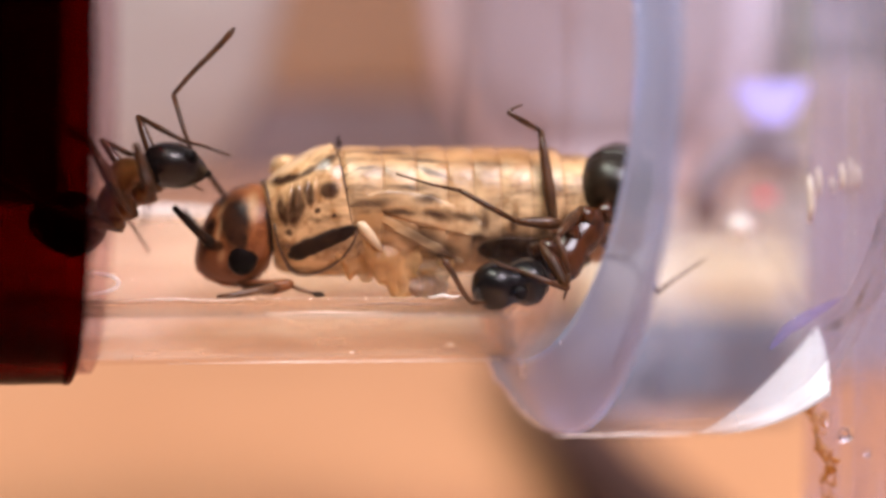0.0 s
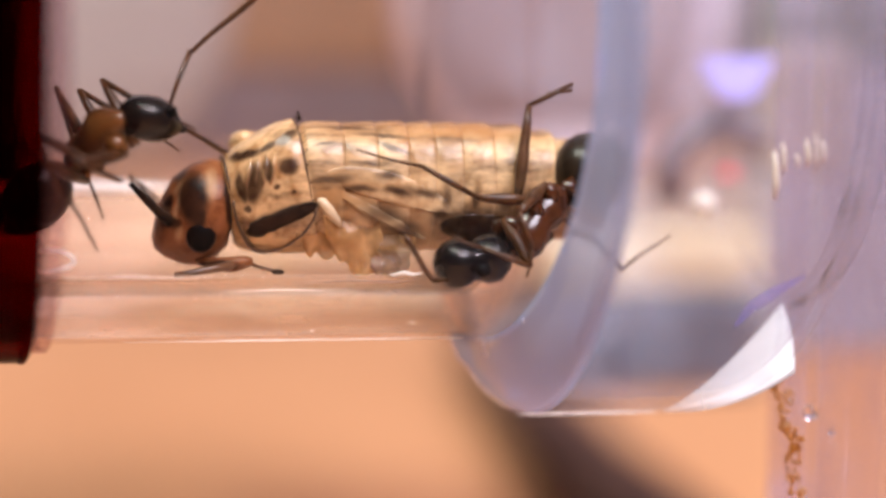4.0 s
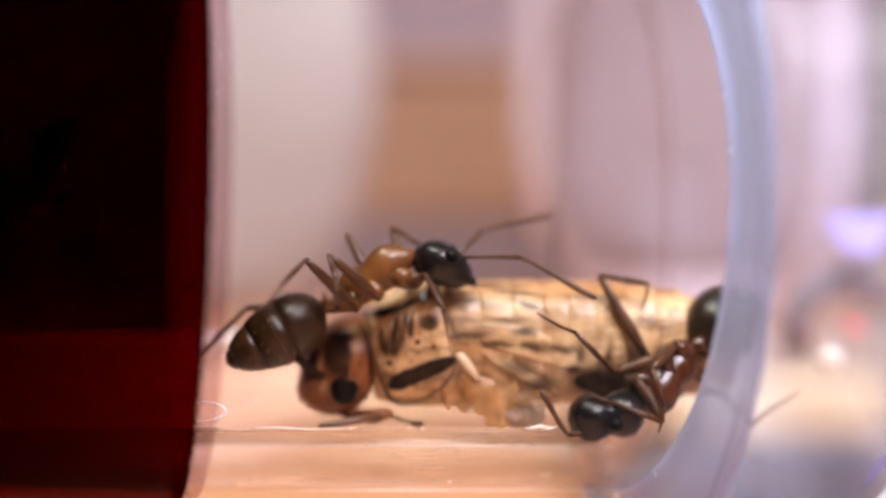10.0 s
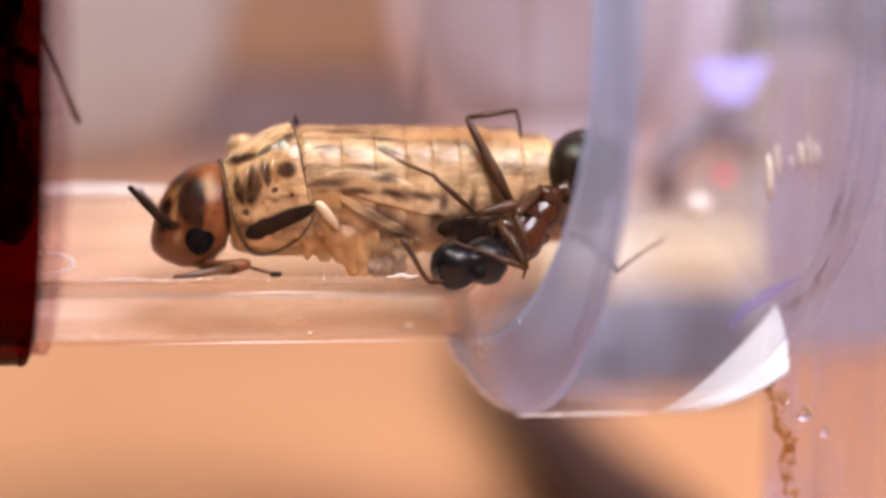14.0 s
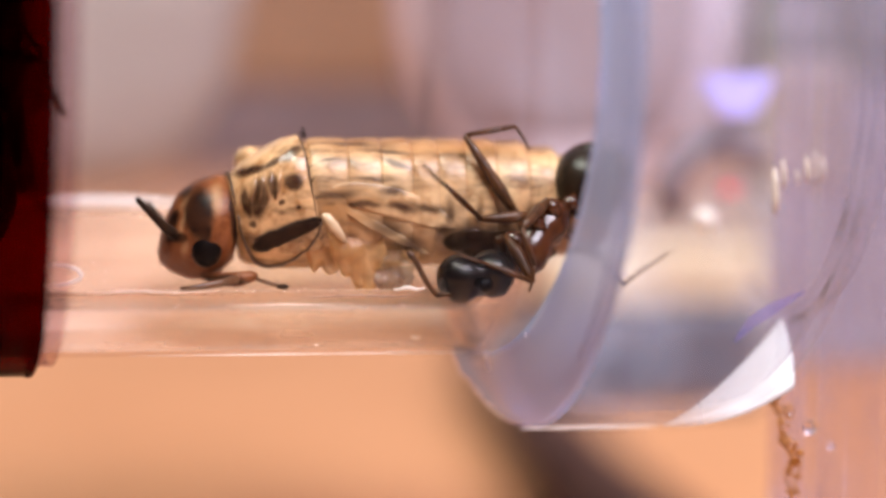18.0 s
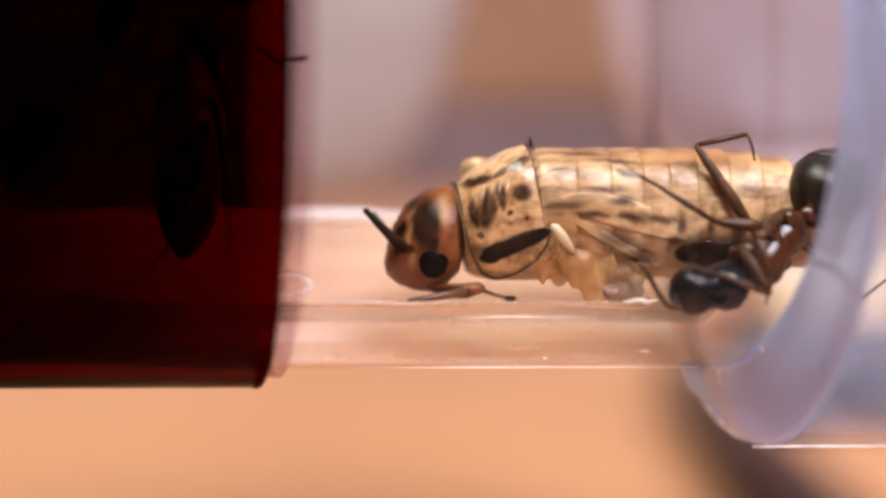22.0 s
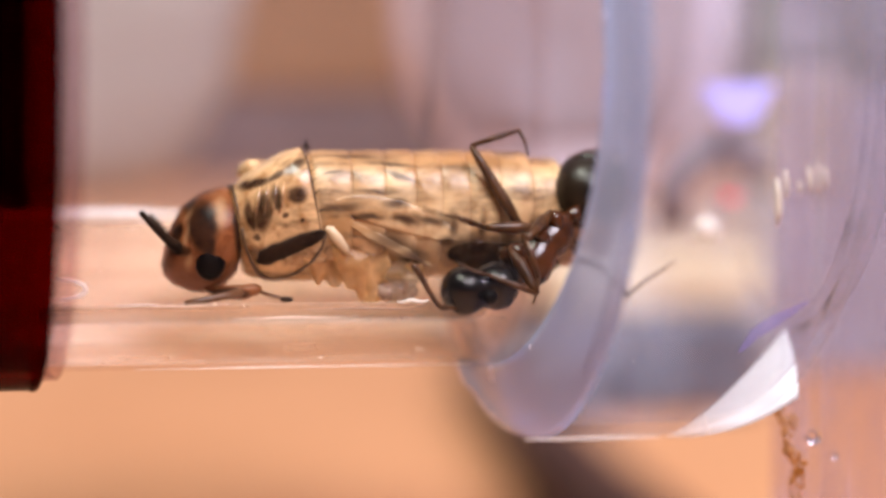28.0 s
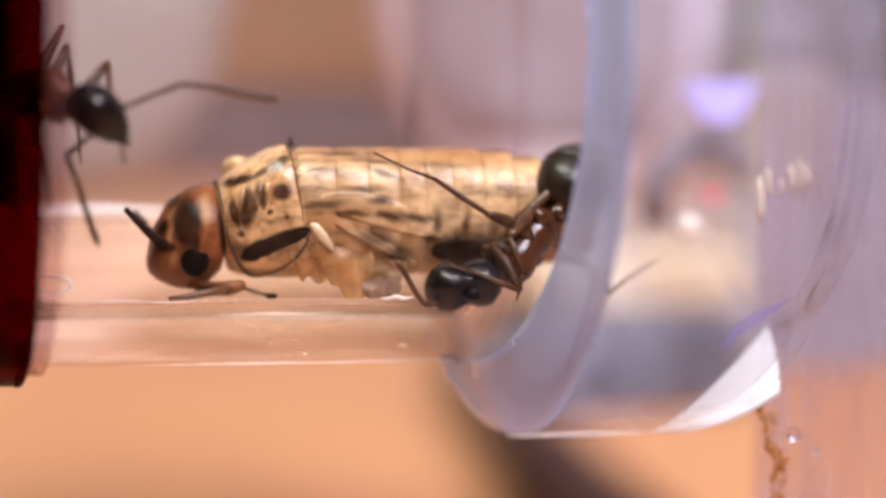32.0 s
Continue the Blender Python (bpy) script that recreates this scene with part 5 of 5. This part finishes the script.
    (11, (-7.31, -1.5, 0.56), (-5.06, -1.7, 1.73), (-3.53, -1.7, 1.1), (-9.58, -1.5, -0.39), ((-5.09, -2.05, 3.0), (-3.92, -2.3, 3.06)), ((-3.5, 0.3, 3.21), (-2.28, 0.3, 3.26)), (((-5.24, -2.90, 1.28), (-5.39, -2.90, 0.18), (-5.51, -2.90, -0.92)), ((-6.71, -2.70, 2.07), (-7.22, -2.70, 1.15), (-7.40, -2.70, 0.66)), ((-8.11, -2.70, 2.73), (-9.34, -2.70, 2.41), (-10.17, -2.70, 2.10)))),
    (11.25, (-7.56, -1.37, 0.93), (-5.82, -1.58, 2.64), (-4.47, -0.74, 2.38), (-9.46, -0.31, -0.09), ((-6.37, -1.09, 4.26), (-6.58, -1.34, 5.89)), ((-3.71, 0.3, 2.32), (-2.9, 0.3, 2.46)), ((-5.0, -2.6, -0.93), (-6.23, -2.6, -1.05), (-9.51, -2.6, 1.62))),
    (11.5, (-7.81, -1.7, 0.84), (-6.03, -1.95, 2.72), (-4.74, -1.0, 2.73), (-10.07, -1.7, -0.1), ((-7.01, -1.35, 4.45), (-8.88, -1.6, 5.27)), ((-3.55, 0.0, 3.08), (-1.95, 0.0, 3.37)), ((-6.79, -2.8, -1.3), (-7.03, -2.8, -0.93), (-9.08, -2.8, 2.68))),
    (11.8, (-8.58, -1.44, 1.41), (-7.49, -2.52, 3.33), (-7.17, -1.68, 4.65), (-9.79, -0.46, -0.41), ((-6.19, -2.03, 4.82), (-5.22, -2.28, 4.18)), ((-7.79, -1.33, 4.75), (-9.04, -1.08, 5.14)), ((-6.23, -3.0, 1.07), (-6.7, -3.0, -0.86), (-9.31, -3.0, -0.86))),
    (12, (-8.68, -1.45, 1.67), (-8.23, -2.86, 3.62), (-8.28, -1.97, 4.94), (-10.1, -1.45, -0.6), ((-6.45, -2.32, 5.15), (-6.71, -2.57, 6.24)), ((-9.33, -1.62, 5.34), (-9.95, -1.37, 5.86)), ((-6.83, -3.00, 3.87), (-9.12, -3.20, -0.63), ((-7.64, -3.20, 1.83), (-7.22, -3.20, 0.62), (-6.90, -3.20, -1.29)))),
    (12.5, (-9.36, -1.65, 1.78), (-9.29, -3.11, 3.77), (-9.5, -2.27, 5.11), (-9.86, -1.33, -0.54), ((-8.61, -2.62, 4.84), (-8.02, -2.87, 3.75)), ((-10.41, -1.92, 5.02), (-10.9, -1.67, 4.68)), ((-8.02, -3.4, 2.29), (-7.44, -3.4, -1.34), (-9.74, -3.4, -1.32))),
    (13, (-9.74, -1.75, 2.0), (-9.81, -3.16, 4.0), (-9.7, -2.16, 5.24), (-9.45, -1.75, -0.47), ((-8.85, -2.9, 3.75), (-8.2, -4.4, 3.0)), ((-10.42, -1.81, 5.64), (-11.14, -1.56, 5.66)), ((-8.61, -3.5, 2.77), (-9.24, -3.5, -1.03), (-9.86, -3.5, -0.56))),
    (13.5, (-10.13, -1.73, 1.81), (-10.12, -3.19, 3.78), (-9.96, -2.24, 5.06), (-9.72, -1.04, -0.46), ((-8.92, -2.59, 3.98), (-8.47, -2.84, 2.92)), ((-10.67, -1.89, 5.21), (-11.38, -1.64, 5.23)), ((-8.56, -3.5, 2.29), (-9.24, -3.5, -0.21), (-10.56, -3.5, -0.21))),
    (15.5, (-10.58, -1.73, 1.97), (-10.44, -3.19, 3.93), (-10.41, -2.21, 5.2), (-10.07, -1.08, -0.28), ((-9.27, -2.56, 3.33), (-8.69, -2.81, 2.62)), ((-10.66, -1.86, 5.72), (-11.37, -1.61, 5.15)), ((-8.95, -3.5, 2.68), (-8.96, -3.5, 0.19), (-10.77, -3.5, -0.26))),
    (16.5, (-10.75, -1.73, 1.86), (-10.6, -3.23, 3.8), (-10.46, -2.28, 5.07), (-10.36, -0.96, -0.39), ((-9.32, -2.63, 3.43), (-8.75, -2.88, 2.38)), ((-10.71, -1.93, 5.58), (-11.42, -1.68, 5.02)), ((-8.83, -3.5, 2.68), (-9.12, -3.5, 0.19), (-10.81, -3.5, -0.37))),
    (18.5, (-10.88, -1.73, 2.11), (-10.63, -3.19, 4.07), (-10.49, -2.24, 5.35), (-10.73, -0.92, -0.14), ((-9.56, -2.59, 4.16), (-9.32, -2.84, 3.68)), ((-10.75, -1.89, 5.99), (-11.46, -1.64, 5.42)), ((-8.96, -3.5, 2.93), (-9.09, -3.5, -0.03), (-10.83, -3.5, -0.03))),
    (19.5, (-11.03, -1.19, 2.28), (-10.68, -2.73, 4.15), (-10.53, -1.8, 5.45), (-10.75, -0.17, 0.12), ((-9.93, -2.15, 4.94), (-9.68, -2.4, 4.09)), ((-11.49, -1.45, 6.31), (-12.21, -1.2, 6.33)), ((-9.75, -3.0, 2.75), (-10.19, -3.0, 0.34), (-11.51, -3.0, -0.12))),
    (21, (-11.06, -0.79, 2.16), (-10.95, -2.37, 4.05), (-10.43, -1.34, 5.15), (-11.41, -0.79, -0.53), ((-9.81, -1.69, 4.15), (-9.2, -1.94, 3.05)), ((-11.42, -0.99, 5.8), (-11.93, -0.74, 5.83)), ((-9.88, -2.6, 2.28), (-10.1, -2.6, -0.4), (-12.06, -2.6, -0.76))),
    (22, (-11.3, -0.79, 2.17), (-11.07, -2.33, 4.05), (-10.32, -1.08, 4.71), (-11.42, -0.79, -0.52), ((-9.7, -1.43, 4.18), (-8.58, 0.5, 4.31)), ((-11.56, -0.73, 5.85), (-12.07, -0.48, 5.88)), ((-9.88, -2.6, 2.16), (-10.22, -2.6, -0.52), (-12.18, -2.6, -0.75))),
    (23, (-11.36, -0.85, 2.6), (-10.78, -2.26, 4.52), (-9.77, -1.29, 5.27), (-11.58, -0.85, -0.1), ((-9.14, -1.64, 4.14), (-8.36, 0.5, 3.89)), ((-11.25, -0.94, 6.04), (-11.76, -0.69, 6.07)), ((-9.58, -2.6, 2.37), (-10.15, -2.6, -0.22), (-12.23, -2.6, -0.34))),
    (24, (-12.09, -0.64, 3.01), (-12.23, -2.51, 4.6), (-12.84, -1.4, 5.58), (-11.61, -0.56, 0.19), ((-12.1, -1.75, 6.26), (-12.76, -2.0, 6.44)), ((-13.37, -1.05, 5.87), (-14.36, -0.8, 5.53)), ((-10.6, -2.6, 3.09), (-10.71, -2.6, 0.41), (-12.88, -2.6, -0.17))),
    (25, (-11.42, -0.62, 3.38), (-11.93, -2.53, 4.83), (-12.76, -1.45, 5.68), (-10.45, -0.5, 0.81), ((-12.49, -1.8, 6.22), (-13.14, -2.05, 6.52)), ((-12.81, -1.1, 5.97), (-14.01, -0.85, 5.74)), ((-9.63, -2.6, 3.7), (-9.85, -2.6, 1.59), (-12.33, -2.6, 0.65))),
    (25.5, (-11.67, -0.73, 2.95), (-12.16, -2.39, 4.67), (-13.0, -1.3, 5.51), (-10.73, -0.61, 0.65), ((-12.49, -1.65, 6.06), (-13.14, -1.9, 6.35)), ((-12.82, -0.95, 5.81), (-14.01, -0.7, 5.58)), ((-10.12, -2.6, 3.52), (-10.0, -2.6, 2.24), (-12.55, -2.6, 0.5))),
    (27.5, (-11.92, -0.62, 2.59), (-12.37, -2.53, 4.07), (-13.08, -1.37, 4.89), (-11.16, 0.03, 0.42), ((-13.03, -1.72, 4.96), (-13.66, -1.97, 5.26)), ((-13.36, -1.02, 4.69), (-14.54, -0.77, 4.46)), ((-9.8, -2.6, 1.56), (-10.26, -2.6, 1.21), (-12.92, -2.6, -0.06))),
    (29, (-12.14, -1.31, 3.22), (-10.84, -3.05, 4.34), (-9.81, -1.86, 4.62), (-13.68, -0.09, 1.84), ((-9.67, -2.21, 5.52), (-8.87, -2.46, 5.97)), ((-10.29, -1.51, 6.08), (-9.61, -1.26, 6.39)), ((-9.03, -3.2, 0.7), (-10.19, -3.2, 0.59), (-12.78, -3.2, 0.81))),
    (30.5, (-11.94, -1.64, 3.34), (-10.44, -3.51, 3.86), (-9.45, -2.27, 3.9), (-13.65, -0.63, 2.0), ((-9.65, -2.62, 4.87), (-8.98, -2.87, 5.31)), ((-10.14, -1.92, 5.41), (-9.71, -1.67, 5.69)), ((-9.28, -3.6, 0.36), (-10.24, -3.6, 0.13), (-12.74, -3.6, 0.89))),
    (31, (-11.94, -1.64, 3.34), (-10.44, -3.51, 3.86), (-9.45, -2.27, 3.9), (-13.65, -0.63, 2.0), ((-9.65, -2.62, 4.87), (-8.98, -2.87, 5.31)), ((-10.14, -1.92, 5.41), (-9.71, -1.67, 5.69)), ((-9.28, -3.6, 0.36), (-10.24, -3.6, 0.13), (-12.74, -3.6, 0.89))),
    (31.2, (-11.66, -2.09, 4.22), (-9.98, -3.87, 4.17), (-8.83, -2.76, 3.98), (-13.76, -1.23, 3.46), ((-8.71, -3.11, 3.83), (-7.6, -3.36, 3.26)), ((-9.18, -2.41, 5.28), (-8.51, -2.16, 5.57)), ((-8.86, -4.0, 0.75), (-10.2, -4.0, 0.41), (-12.7, -4.0, 1.82))),
    (31.6, (-10.98, -2.35, 4.24), (-9.17, -4.01, 4.09), (-7.86, -3.36, 3.45), (-13.11, -1.37, 3.72), ((-6.68, -3.71, 4.29), (-5.79, -3.96, 3.48)), ((-8.03, -3.01, 3.19), (-7.58, -2.76, 1.93)), ((-8.79, -4.2, 1.07), (-9.87, -4.2, 1.07), (-12.4, -4.2, 1.93))),
    (32, (-10.18, -2.33, 3.25), (-8.43, -4.03, 3.07), (-7.1, -4.0, 2.1), (-12.38, -1.39, 2.94), ((-5.77, -4.35, 3.45), (-3.41, -4.6, 2.81)), ((-8.41, -3.65, 1.93), (-7.89, -3.4, 0.02)), ((-8.82, -4.2, 0.98), (-9.58, -4.2, 0.64), (-11.71, -4.2, 1.19))),
)


def worker_side(t):
    """Which way the worker's left side points: it climbs with its back to the glass between 12 and 27 s."""
    for t0, t1, a0, a1 in ((0, 11.2, 0, 0), (11.2, 12.0, 0, 84), (12.0, 25.5, 84, 84), (25.5, 29.0, 84, 0), (29.0, 33, 0, 0)):
        if t0 <= t <= t1:
            a = radians(a0 + (a1 - a0) * (t - t0) / (t1 - t0))
            return Vector((-math.sin(a), math.cos(a), 0))


ant("worker_ant", "dark brown ant worker with a black head walking from the sleeve", AMBER_GASTER, [(*row[:7], (*row[7], *[None] * (6 - len(row[7])))) for row in WORKER], lean=worker_side, spans=STRIDE, stout=0.98, plump=0.80)

# the worker that feeds at the cricket's flank, by the connector
FEEDER = (
    (0, (2.77, -0.25, 1.62), ((-0.04, -2.45, 0.5), (-1.51, -2.45, 1.32), (-2.75, -2.45, 1.52)), ((0.87, -1.6, 1.8), (0.61, -1.6, 2.62), (0.42, -1.6, 3.19))),
    (0.5, (3.03, -0.44, 1.66), ((-0.04, -2.45, 0.5), (-1.29, -2.45, 1.24), (-2.47, -2.45, 1.6)), ((1.43, -1.6, 2.77), (1.62, -1.6, 2.43), (1.69, -1.6, 1.98))),
    (1, (3.14, -0.52, 1.63), ((-0.13, -2.45, 0.43), (-1.33, -2.45, 1.28), (-2.43, -2.45, 1.57)), ((1.76, -1.6, 2.21), (2.02, -1.6, 3.67), (2.09, -1.6, 4.81))),
    (1.5, (3.13, -0.44, 1.55), ((-0.1, -2.45, 0.4), (-1.34, -2.45, 1.31), (-2.49, -2.45, 1.6)), ((1.67, -1.6, 2.05), (1.8, -1.6, 3.31), (1.8, -1.6, 4.43))),
    (2, (3.04, -0.36, 1.56), ((-0.08, -2.45, 0.5), (-1.37, -2.45, 1.25), (-2.76, -2.45, 1.54)), ((0.9, -1.6, 2.86), (0.73, -1.6, 3.48), (0.29, -1.6, 3.68))),
    (2.5, (3.33, -0.4, 1.14), ((-0.05, -2.45, 0.49), (-1.34, -2.45, 1.24), (-2.73, -2.45, 1.53)), ((1.73, -1.6, 2.1), (2.12, -1.6, 3.29), (2.38, -1.6, 4.05))),
    (4.5, (3.27, -0.28, 1.0), ((-0.01, -2.45, 0.5), (-1.31, -2.45, 1.22), (-2.76, -2.45, 1.51)), ((1.25, -1.6, 2.64), (1.5, -1.6, 2.52), (1.5, -1.6, 1.89))),
    (5, (3.75, -0.75, 0.72), ((0.04, -2.45, 0.29), (-1.19, -2.45, 1.1), (-2.6, -2.45, 1.54)), ((2.21, -1.6, 1.58), (2.67, -1.6, 1.71), (2.93, -1.6, 1.21))),
    (6, (3.77, -0.79, 0.72), ((-0.08, -2.45, 0.31), (-1.11, -2.45, 1.1), (-2.21, -2.45, 1.4)), ((2.12, -1.6, 1.64), (2.57, -1.6, 1.77), (2.9, -1.6, 1.27))),
    (8, (3.77, -0.79, 0.73), ((-0.19, -2.45, 0.32), (-1.12, -2.45, 1.17), (-2.47, -2.45, 1.53)), ((2.24, -1.6, 1.79), (2.63, -1.6, 2.04), (3.03, -1.6, 1.54))),
    (8.5, (3.68, -0.67, 0.69), ((-0.24, -2.45, 0.28), (-1.23, -2.45, 1.13), (-2.51, -2.45, 1.48)), ((2.06, -1.6, 1.68), (2.45, -1.6, 1.93), (2.84, -1.6, 1.56))),
    (9, (3.73, -0.71, 0.67), ((-0.21, -2.45, 0.33), (-1.21, -2.45, 1.13), (-2.51, -2.45, 1.57)), ((1.41, -1.6, 2.68), (1.79, -1.6, 2.58), (1.85, -1.6, 2.18))),
    (9.3, (4.05, -1.45, 0.52), ((0.42, -2.45, -0.09), (-0.65, -2.45, 0.85), (-1.9, -2.45, 1.36)), ((1.31, -1.6, 2.4), (1.99, -1.6, 2.36), (2.06, -1.6, 1.79))),
    (10, (3.38, -0.52, 1.29), ((0.06, -2.45, 0.09), (-0.9, -2.45, 0.96), (-1.92, -2.45, 1.32)), ((0.04, -1.6, 2.07), (0.83, -1.6, 2.15), (0.96, -1.6, 1.63))),
    (10.5, (3.39, -0.52, 1.27), ((0.25, -2.45, -0.12), (-0.71, -2.45, 0.44), (-1.73, -2.45, 0.94)), ((-0.12, -1.6, 2.33), (0.75, -1.6, 2.46), (0.91, -1.6, 2.01))),
    (11, (3.29, -0.6, 1.54), ((0.06, -2.45, 0.19), (-1.05, -2.45, 1.01), (-2.17, -2.45, 1.44)), ((-0.02, -1.6, 2.28), (0.97, -1.6, 2.53), (1.17, -1.6, 2.07))),
    (12, (3.26, -0.52, 1.5), ((0.09, -2.45, 0.16), (-1.05, -2.45, 1.01), (-2.31, -2.45, 1.52)), ((0.04, -1.6, 2.36), (0.99, -1.6, 2.56), (1.19, -1.6, 2.09))),
    (13, (3.21, -0.4, 1.36), ((-0.14, -2.45, 0.17), (-1.07, -2.45, 1.03), (-2.31, -2.45, 1.55)), ((0.08, -1.6, 2.32), (1.08, -1.6, 2.5), (1.27, -1.6, 1.76))),
    (15.5, (3.19, -0.4, 1.38), ((-0.01, -2.45, 0.16), (-0.94, -2.45, 1.04), (-2.23, -2.45, 1.52)), ((-0.02, -1.6, 2.25), (1.0, -1.6, 2.51), (1.26, -1.6, 2.08))),
    (17, (3.21, -0.44, 1.41), ((0.04, -2.45, 0.7), (-1.23, -2.45, 1.7), (-2.84, -2.45, 2.64)), ((0.01, -1.6, 2.26), (1.04, -1.6, 2.52), (1.32, -1.6, 2.07))),
    (18, (3.21, -0.4, 1.36), ((0.01, -2.45, 0.37), (-0.9, -2.45, 1.06), (-1.62, -2.45, 1.44)), ((-0.11, -1.6, 2.15), (0.99, -1.6, 2.45), (1.27, -1.6, 2.02))),
    (19, (3.2, -0.44, 1.43), ((0.06, -2.45, 0.39), (-0.68, -2.45, 1.0), (-1.24, -2.45, 1.27)), ((-0.0, -1.6, 2.25), (1.05, -1.6, 2.5), (1.27, -1.6, 1.95))),
    (20, (3.28, -0.56, 1.54), ((-0.26, -2.45, 0.65), (-1.38, -2.45, 1.45), (-2.91, -2.45, 2.4)), ((-0.0, -1.6, 2.28), (1.01, -1.6, 2.57), (1.27, -1.6, 2.04))),
    (22, (3.17, -0.4, 1.47), ((-0.28, -2.45, 0.57), (-1.37, -2.45, 1.4), (-2.21, -2.45, 1.75)), ((-0.16, -1.6, 2.16), (0.84, -1.6, 2.44), (1.08, -1.6, 2.01))),
    (23, (3.18, -0.48, 1.57), ((-0.17, -2.45, 0.61), (-1.33, -2.45, 1.39), (-1.88, -2.45, 1.68)), ((-0.1, -1.6, 2.17), (0.86, -1.6, 2.46), (1.15, -1.6, 2.06))),
    (24.5, (3.04, -0.48, 1.68), ((-0.3, -2.45, 0.72), (-1.41, -2.45, 1.5), (-2.02, -2.45, 1.85)), ((-0.25, -1.6, 2.35), (0.76, -1.6, 2.61), (1.02, -1.6, 2.17))),
    (25.5, (3.02, -0.4, 1.64), ((-0.66, -2.45, 0.62), (-1.77, -2.45, 0.99), (-3.34, -2.45, 1.46)), ((-0.24, -1.6, 2.26), (0.84, -1.6, 2.54), (1.1, -1.6, 2.14))),
    (27.5, (3.06, -0.36, 1.48), ((0.02, -2.45, 0.41), (-0.79, -2.45, 0.66), (-1.78, -2.45, 0.84)), ((-0.14, -1.6, 2.3), (0.91, -1.6, 2.58), (1.17, -1.6, 2.16))),
    (29, (3.0, -0.4, 1.6), ((-0.03, -2.45, 0.59), (-0.79, -2.45, 0.65), (-1.78, -2.45, 0.78)), ((-0.17, -1.6, 2.39), (0.86, -1.6, 2.67), (1.16, -1.6, 2.25))),
    (30.5, (2.77, -0.25, 1.6), ((-0.03, -2.45, 0.47), (-0.77, -2.45, 0.73), (-1.85, -2.45, 0.96)), ((-0.23, -1.6, 2.33), (0.77, -1.6, 2.59), (1.02, -1.6, 2.16))),
    (31.6, (2.99, -0.4, 1.62), ((0.08, -2.45, 0.48), (-0.74, -2.45, 0.91), (-2.1, -2.45, 1.15)), ((-0.12, -1.6, 2.31), (0.91, -1.6, 2.6), (1.17, -1.6, 2.17))),
    (32, (2.94, -0.36, 1.64), ((0.28, -2.45, 0.68), (-0.98, -2.45, 1.6), (-2.4, -2.45, 2.11)), ((2.56, -1.6, 1.59), (3.22, -1.6, 1.97), (4.03, -1.6, 3.27))),
)
FEED_SPANS = ((1.25, 1.10, 0.75), (1.10, 1.40, 1.45), (1.35, 0.85, 0.60), (1.25, 1.10, 1.15), (2.25, 1.15, 0.60), (2.15, 0.80, 1.40))
FEED_LEG = ((0.93, -3.00, -0.79), (-0.73, -3.00, -0.30), (-1.21, -2.90, -0.15))
PALE_LEG = ((0.68, -3.30, 0.12), (1.06, -3.20, -0.73), (0.97, -3.00, -1.26))
ant("feeding_ant", "reddish brown ant with a black head feeding on the cricket", ANT_GASTER, coat=ANT_RED, plump=0.93, skull_size=1.17, lobed=True, spans=FEED_SPANS, feel=0.58, turned=(1,), rows=[
    (t, (1.88, -2.00, 0.48), (1.00, -2.30, -0.36), (-0.90, -2.60, -0.66), tip, ((-1.01, -2.90, -1.26), (-1.65, -2.80, -0.33)), ((0.60, -1.40, -0.78), (0.25, -1.20, -0.66)),
     (FEED_LEG, leg, PALE_LEG, ((0.71, -1.50, -0.27), (0.36, -1.30, -0.66), (0.06, -1.20, -0.78)), raised, ((3.26, -1.00, -0.69), (3.79, -1.00, -1.27), (4.92, -1.00, -0.23)))) for t, tip, leg, raised in FEEDER])

# the worker that stays inside the sleeve
ant("resting_ant", "dark ant resting inside the red sleeve", ANT_GASTER, [
    (t, (-14.2 + d, 1.5, 3.1), (-13.0 + d, 0.2, 4.6), (-12.4 + d, -0.6, 5.6), (-15.4 + d, 2.6, 1.6), ((-11.8 + d, -0.9, 6.6), (-10.8 + d, -0.6, 7.4)), ((-11.6 + d, 0.4, 6.4), (-10.4 + d, 0.9, 7.0)),
     (((-11.3 + d, -1.6, 4.6), (-11.2 + d, -1.6, 3.2), (-12.0 + d, -1.6, 1.2)), None, None, None, None, None))
    for t, d in ((0, -4.0), (6, -2.0), (9, 0.0), (11, 0.1), (13, -1.0), (16, -1.8), (20, -0.6), (24, 0.0), (26, -1.5), (32, -3.5))])


def motions():
    for o, rows in MOVES:
        walk(o, rows)


motions()
